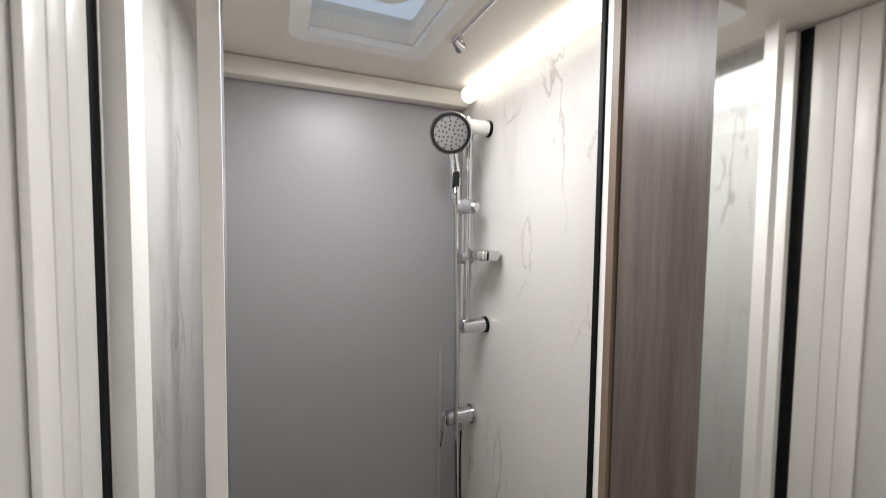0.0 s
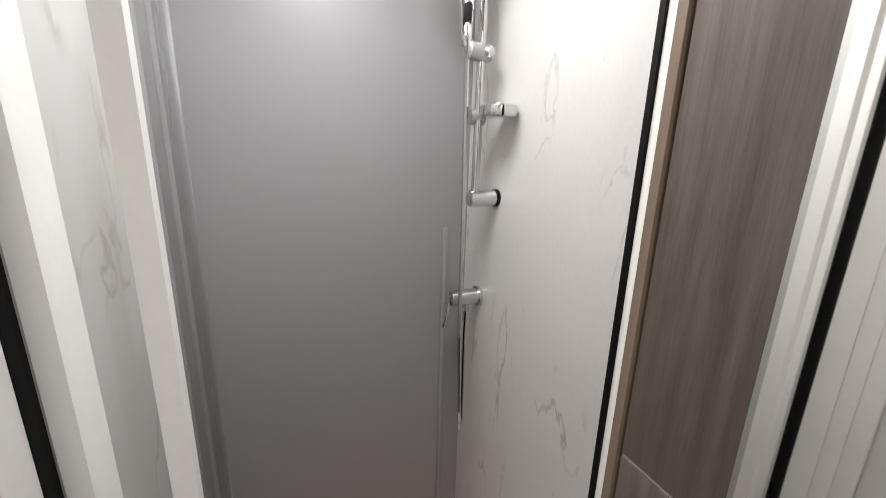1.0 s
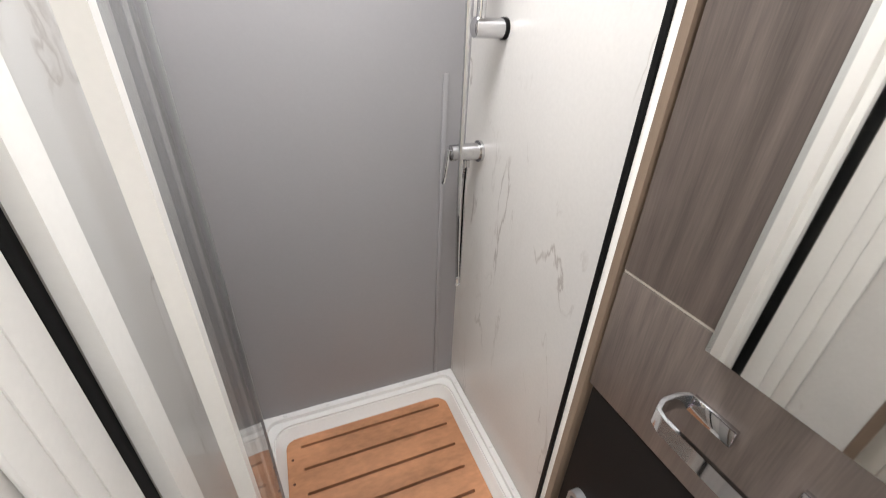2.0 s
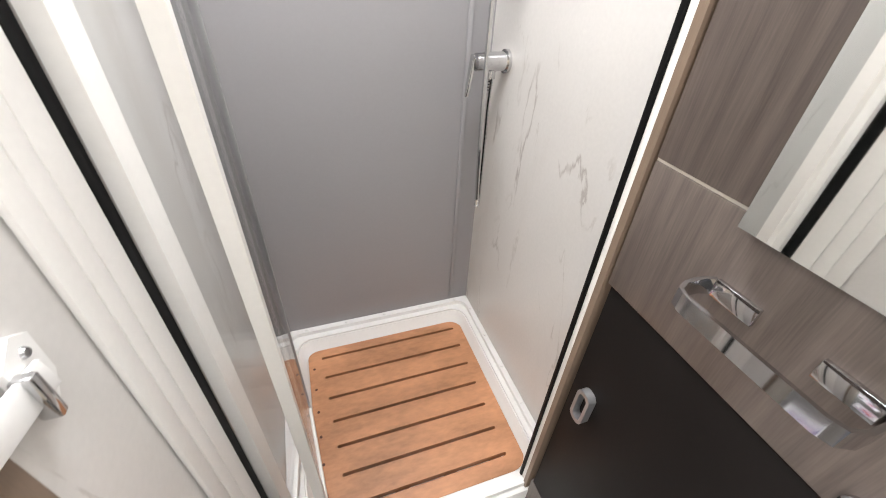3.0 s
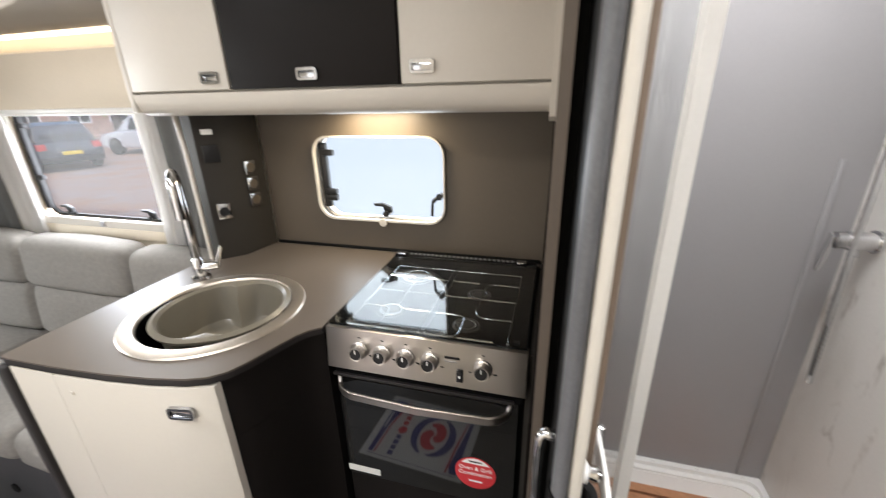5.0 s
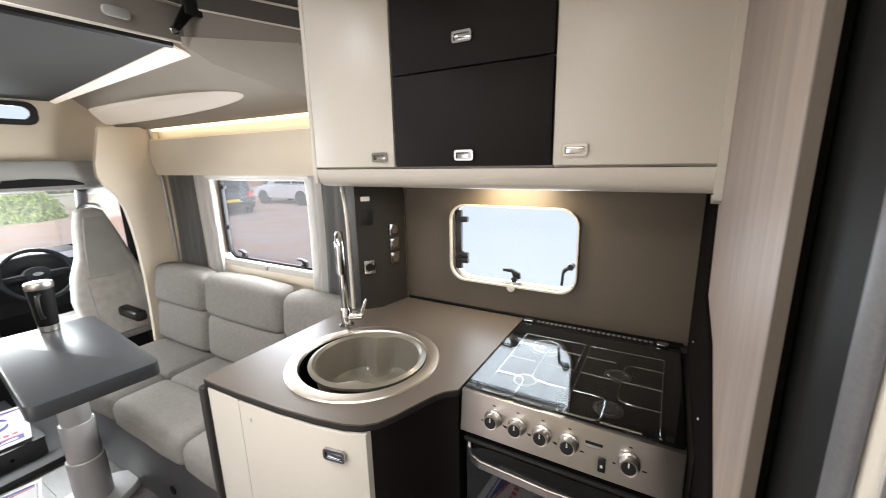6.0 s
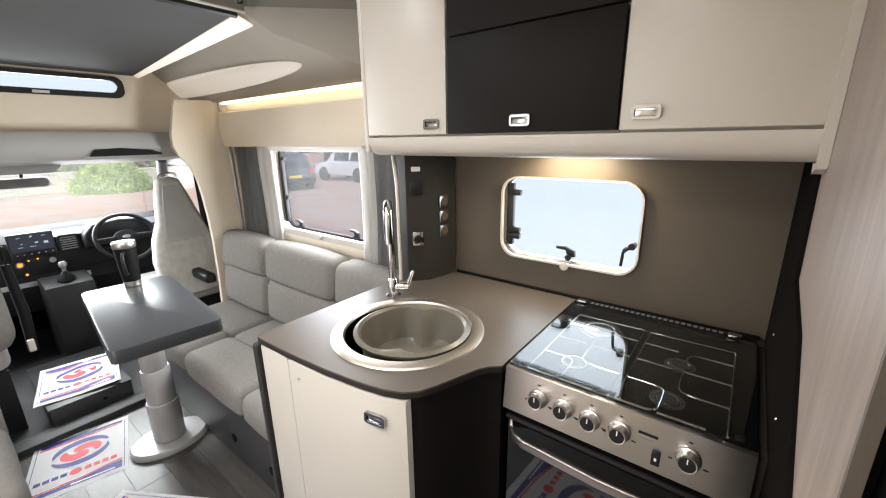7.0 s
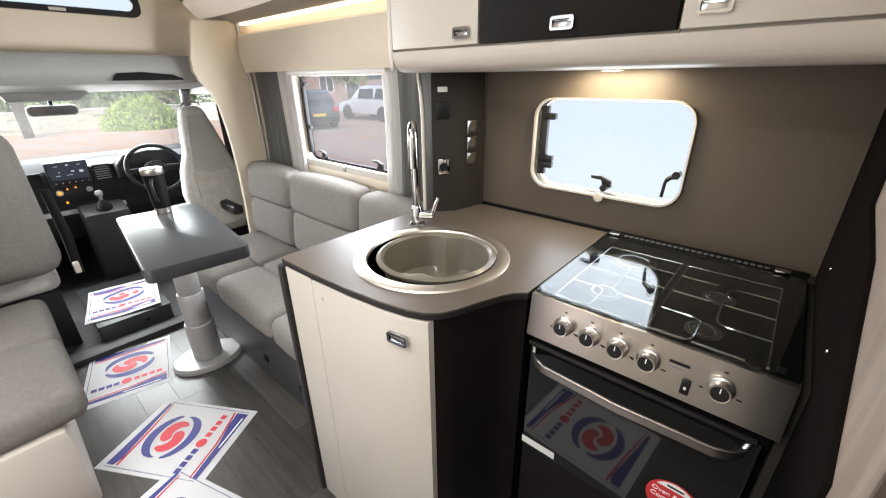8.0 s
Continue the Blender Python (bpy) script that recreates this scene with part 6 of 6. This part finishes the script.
solo("cab_roof_lining", Prism([(-1.752, 1.345), (-2.50, 1.292), (-2.50, 1.32), (-1.752, 1.47)], -0.03, 2.06, XZ), M_CABTRIM, "pale grey cab roof lining", "ceiling", kind="structure")
visor = thing("mirror_console", (-2.45, 1.27, 1.25), "pale grey overhead console by the windscreen", "overhead console")
part("housing", Prism([(1.06, 1.302), (1.08, 1.250), (1.40, 1.250), (1.45, 1.28), (1.46, 1.302)], -2.495, -2.40, YZ, r=0.008), M_CABTRIM, visor)
rm = thing("rear_view_mirror", (-2.56, 1.28, 1.16), "grey cab rear-view mirror under the windscreen top", "mirror")
part("housing", Prism(rrect(1.155, 1.405, 1.158, 1.222, 0.028), -2.575, -2.545, YZ, r=0.006), M_CABTRIM, rm)
part("mirror_face", Prism(rrect(1.162, 1.398, 1.164, 1.216, 0.024), -2.5448, -2.543, YZ), M_CHROMED, rm)
part("arm", Tube([(-2.57, 1.28, 1.215), (-2.53, 1.28, 1.262)], 0.012, 10), M_BLACKPL, rm)
ws = thing("windscreen", (-2.9, 1.05, 0.8), "wide raked cab windscreen", "windscreen")
ws["kind"] = "structure"
WS = lambda u, v, w: (-3.28 + 0.78 * v + w * 0.55, u, 0.80 + 0.495 * v - w * 0.83)  # noqa: E731
part("pane", Prism([(0.03, 0.0), (2.25, 0.0), (2.03, 1.0), (0.06, 1.0)], -0.003, 0.003, WS), M_SCREENGLASS, ws).visible_shadow = False
part("black_border", Prism([(0.03, -0.01), (2.25, -0.01), (2.25, 0.045), (0.03, 0.045)], 0.0035, 0.007, WS), M_BLACK, ws)
for y, y_mid, y_top in ((2.25, 2.155, 2.03), (0.03, 0.03, 0.05)):
    part("pillar", Tube([(-3.30, y, 0.78), (-2.95, y_mid, 1.02), (-2.47, y_top, 1.31)], [0.036, 0.032, 0.036], 12), M_GREYPR, ws)
for side, y0, y1 in (("right", 2.055, 2.095), ("left", -0.055, -0.015)):
    d = thing("cab_door_" + side, (-2.2, (y0 + y1) / 2, 0.0), "dark grey cab door with a side window", "door")
    d["kind"] = "structure"
    part("door_panel", Box(-3.3, -1.5, y0, y1, -0.10, 0.80, r=0.01), M_DASH, d)
    part("window_frame", Box(-2.62, -1.5, y0, y1, 1.262, 1.46, r=0.004), M_CABTRIM, d)
    part("pillar", Box(-2.02, -1.5, y0, y1, 0.801, 1.261, r=0.004), M_GUARD, d)
    part("pane", Box(-3.25, -2.021, (y0 + y1) / 2 - 0.002, (y0 + y1) / 2 + 0.002, 0.801, 1.261), M_ACRYLIC, d).visible_shadow = False
belt = thing("seat_belt", (-1.60, 2.03, 0.7), "black seat belt hanging by the cab door", "seat belt")
part("webbing", Prism([(-1.64, 1.30), (-1.60, 1.30), (-1.585, 0.30), (-1.635, 0.30)], 2.030, 2.033, XZ), M_BLACK, belt)
part("guide", Tube(smooth_path([(-1.59, 1.86, 1.36), (-1.60, 1.93, 1.33), (-1.61, 1.99, 1.26), (-1.62, 2.03, 1.20)], 4), 0.013, 10), M_CABTRIM, belt)

# ---- outside ----
gd = bmesh.new()
box(gd, -400, 400, -400, 400, -1.2, -0.65)
solo("ground", gd, M_GRAVEL, "gravel yard strewn with fallen leaves", "ground", kind="structure")
solo("lawn", Box(-60, -26.5, -40, 9, -0.648, -0.60), M_GRASS, "green lawn beyond the wall", "lawn", kind="structure")

bush = thing("bush", (-21.4, 6.1, -0.65), "dense rounded pale green garden bush", "bush")
rnd = random.Random(5)
bm = bmesh.new()
for i in range(7500):
    a, e = rnd.uniform(0, 6.283), rnd.uniform(-0.15, 1.45)
    k = rnd.uniform(0.72, 1.03) * (1 + 0.10 * math.sin(3 * a + 1) + 0.06 * math.sin(7 * a + 5 * e))
    c = Vector((-21.4 + 1.1 * k * math.cos(a) * math.cos(e), 6.15 + 1.45 * k * math.sin(a) * math.cos(e), -0.60 + 1.20 * k * math.sin(e)))
    q = Euler((rnd.uniform(0, 6), rnd.uniform(0, 6), rnd.uniform(0, 6))).to_matrix()
    s = rnd.uniform(0.05, 0.10)
    bm.faces.new([bm.verts.new(c + q @ Vector(v) * s) for v in ((-1, 0, 0), (0, -0.5, 0.1), (1, 0, 0), (0, 0.5, 0.1))])
part("crown", bm, M_LEAF, bush)
for i in range(5):
    a = i * 1.3
    part("stem", Tube([(-21.4, 6.1, -0.66), (-21.4 + 0.4 * math.cos(a), 6.1 + 0.3 * math.sin(a), -0.2), (-21.4 + 0.5 * math.cos(a), 6.1 + 0.5 * math.sin(a), 0.2)], [0.05, 0.035, 0.015], 6), M_BARK, bush)


def tree(x, y, h, seed, label):
    t = thing("tree", (x, y, -0.65), label, "tree", "trees beyond the yard")
    r = random.Random(seed)
    part("trunk", Tube([(x, y, -0.66), (x + 0.1, y, h * 0.3), (x, y + 0.1, h * 0.6)], [0.28, 0.2, 0.1], 10), M_BARK, t)
    bm = bmesh.new()
    for i in range(7):
        a = r.uniform(0, 6.28)
        tube(bm, [(x, y, h * (0.25 + 0.05 * i)), (x + 1.2 * math.cos(a), y + 1.2 * math.sin(a), h * (0.45 + 0.05 * i)), (x + 2.1 * math.cos(a), y + 2.1 * math.sin(a), h * (0.55 + 0.05 * i))], [0.09, 0.06, 0.02], 6)
    part("limbs", bm, M_BARK, t)
    bm = bmesh.new()
    puffs = [Vector((x + r.uniform(-2.3, 2.3), y + r.uniform(-2.3, 2.3), h * r.uniform(0.4, 1.0))) for _ in range(26)]
    for i in range(5200):
        c = r.choice(puffs) + Vector((r.gauss(0, 0.42), r.gauss(0, 0.42), r.gauss(0, 0.36)))
        q = Euler((r.uniform(0, 6), r.uniform(0, 6), r.uniform(0, 6))).to_matrix()
        s = r.uniform(0.08, 0.17)
        bm.faces.new([bm.verts.new(c + q @ Vector(v) * s) for v in ((-1, 0, 0), (0, -0.5, 0.1), (1, 0, 0), (0, 0.5, 0.1))])
    part("crown", bm, M_LEAF, t)


tree(-30, 1.0, 3.2, 3, "leafy green tree behind the stone wall")
tree(-29, 7.5, 3.3, 4, "tall leafy green tree behind the stone wall")
tree(-24, 19.5, 3.8, 6, "leafy green tree beyond the parked cars")

stone_wall = thing("stone_wall", (-23.2, 3, -0.65), "low coursed sandstone garden wall", "wall")
part("core", Box(-23.42, -23.05, -9.5, 10.5, -0.66, 0.12), M_STONE, stone_wall)
block = mesh_of("stone", Box(-0.20, 0.20, -0.2985, 0.2985, -0.0992, 0.0992, r=0.004, seg=1), M_STONE)
for k in range(4):
    for i in range(33):
        o = new("stone", block)
        o.parent = stone_wall
        o.location = (rnd.uniform(-0.03, 0.03), -12.2 + 0.6 * i + (0.3 if k % 2 else 0), 0.105 + 0.2 * k)
        o.scale = (1, rnd.uniform(0.985, 1.0), 1.0)
for i in range(20):
    o = part("coping", Box(-23.50, -22.97, -9.0 + 0.95 * i, -8.07 + 0.95 * i, 0.155, 0.235, r=0.02), M_STONE, stone_wall)


hedge = bmesh.new()
for i in range(16000):
    y = rnd.uniform(-9.5, 10.6)
    c = Vector((-24.8 + rnd.gauss(0, 0.5), y, -0.35 + rnd.random() ** 0.8 * (2.8 + 0.5 * math.sin(y * 0.9) + 0.3 * math.sin(y * 2.3 + 1))))
    q = Euler((rnd.uniform(0, 6), rnd.uniform(0, 6), rnd.uniform(0, 6))).to_matrix()
    sz = rnd.uniform(0.10, 0.19)
    hedge.faces.new([hedge.verts.new(c + q @ Vector(v) * sz) for v in ((-1, 0, 0), (0, -0.5, 0.1), (1, 0, 0), (0, 0.5, 0.1))])
solo("hedge", hedge, M_LEAF2, "tall pale green leafy hedge behind the stone wall", "hedge", kind="stuff")


def house(x, y, turn, label):
    m = pose(x, y, -0.65, 0, 0, turn)
    h = thing("house", m, label, "house", local=True)
    part("wall", Box(-5, 5, -0.2, 6, 0, 5.2), M_BRICK, h)
    part("roof", Prism([(-0.7, 5.1), (6.5, 5.1), (2.9, 8.0)], -5.4, 5.4, YZ), M_EDGE, h)
    for u in (-3.4, -1.0, 1.6, 3.8):
        for v in (0.9, 3.3):
            wn_ = part("window", Ring(rrect(u - 0.52, u + 0.52, v + 0.06, v + 1.24, 0.01, 1), rrect(u - 0.6, u + 0.6, v, v + 1.3, 0.01, 1), -0.26, -0.20, XZ), M_WHITE, h)
            part("pane", Box(u - 0.52, u + 0.52, -0.235, -0.225, v + 0.06, v + 1.24), M_CARGLASS, wn_)
            part("bar", Box(u - 0.03, u + 0.03, -0.255, -0.236, v + 0.06, v + 1.24), M_WHITE, wn_)
    return h


house(-32, 21, 235 - 180, "red brick house with white framed windows")
house(-52, 13.0, 78, "red brick house with white framed windows")


def parked_car(m, paint, label, high):
    c = thing("car", m, label, "car", "parked cars", local=True)
    lo = [(-2.15, 0.30), (-2.2, 0.62), (-2.12, 0.95), (-1.0, 1.0), (1.15, 1.0), (2.0, 0.86), (2.2, 0.62), (2.15, 0.30)]
    body = Prism(lo, -0.88, 0.88, XZ, r=0.08, seg=3)
    part("body", body, paint, c)
    cab = [(-2.02, 0.96), (-1.75, high - 0.10), (-1.4, high), (0.15, high), (0.55, high - 0.08), (1.25, 0.98)]
    bm = bmesh.new()
    prism(bm, cab, -0.80, 0.80, XZ)
    for v in bm.verts:
        if v.co.z > 1.2:
            v.co.y *= 0.82
    bmesh.ops.bevel(bm, geom=bm.edges[:], offset=0.05, segments=2, affect="EDGES")
    part("cabin", bm, paint, c)
    for s in (-1, 1):
        for u0, u1 in ((-1.62, -0.72), (-0.62, 0.55)):
            part("side_window", Prism([(u0, 1.05), (u1, 1.05), (u1 - 0.12, high - 0.15), (u0 + 0.05, high - 0.15)], 0, 0.02, lambda u, v, w, s=s: (u, s * (0.80 - 0.144 * (v - 0.98) / (high - 0.98) * 1.0 + w), v)), M_CARGLASS, c)
        part("tail_lamp", Box(-2.20, -2.10, s * 0.72 - 0.12, s * 0.72 + 0.12, 0.72, 0.92, r=0.02), M_LAMPRED, c)
        for u in (-1.35, 1.35):
            wh = part("wheel", Lathe([(0.20, -0.11), (0.34, -0.11), (0.36, -0.07), (0.36, 0.07), (0.34, 0.11), (0.20, 0.11)], pose(u, s * 0.82, 0.36, 90, 0, 0), 28), M_TYRE, c)
            part("rim", Lathe([(0, -0.08), (0.22, -0.10), (0.22, 0.10), (0, 0.08)], pose(u, s * 0.82, 0.36, 90, 0, 0), 20), M_ALU, wh)
    part("rear_window", Prism([(-0.66, 1.06), (0.66, 1.06), (0.54, high - 0.14), (-0.54, high - 0.14)], 0, 0.02, lambda u, v, w: (-2.03 + 0.42 * (v - 0.98) / (high - 0.98) - w, u, v)), M_CARGLASS, c)
    part("number_plate", Box(-2.235, -2.19, -0.26, 0.26, 0.55, 0.66), M_PLATE, c)
    part("bumper", Box(-2.24, -2.08, -0.84, 0.84, 0.30, 0.50, r=0.05), M_BLACKPL, c)


parked_car(pose(-15.9, 15.1, -0.65, 0, 0, 181), M_CARWHITE, "white sport utility car parked on the gravel", 1.66)
parked_car(pose(-16.3, 11.2, -0.65, 0, 0, 163), M_CARBLUE, "dark blue estate car parked on the gravel", 1.55)
post = thing("gate_post", (-21.5, 2.25, -0.65), "dark timber gate post by the wall", "post")
part("shaft", Box(-21.65, -21.35, 2.10, 2.40, -0.66, 1.35, r=0.02), M_BARK, post)
part("cap", Box(-21.69, -21.31, 2.06, 2.44, 1.351, 1.42, r=0.02), M_BARK, post)

# plain milky daylight outside the frosted kitchen window, over the shower roof light and added openings
for nm, bb in (("backdrop_kitchen_window", (0.30, 0.99, 2.150, 2.154, 0.95, 1.40)), ("backdrop_overcab_window", (-1.80, -1.796, 0.40, 1.80, 1.56, 1.84)), ("backdrop_roof_light", (1.39, 1.68, 1.46, 1.89, 2.030, 2.034)), ("backdrop_washroom_roof_light", (1.31, 1.71, 0.45, 0.85, 2.030, 2.034)), ("backdrop_aisle_roof_light", (-0.45, 0.05, 0.56, 1.16, 2.156, 2.160)), ("backdrop_living_roof_light", (0.25, 0.85, 0.26, 0.86, 2.030, 2.034))):
    solo(nm, Box(*bb), M_SKYGLOW, "plain pale daylight backdrop outside the panes and added openings", "backdrop", kind="structure")

# ---- floor planks ----
plank_mesh = mesh_of("plank", Box(-0.30, 0.30, -0.0638, 0.0638, -0.0035, 0.0, r=0.0005, seg=1), M_FLOOR)
rnd = random.Random(9)
for j in range(9):
    x, y = -1.453, 0.58 + 0.1281 * j
    run = rnd.uniform(0.2, 0.8)
    while x < 1.60:
        end = min(x + run, 1.62)
        o = new("plank", plank_mesh)
        o.parent, o.location, o.scale = floor, ((x + end) / 2, y, -0.0003), ((end - x) / 0.6, 1, 1)
        x, run = end + 0.0008, rnd.choice((0.62, 0.78, 0.92))
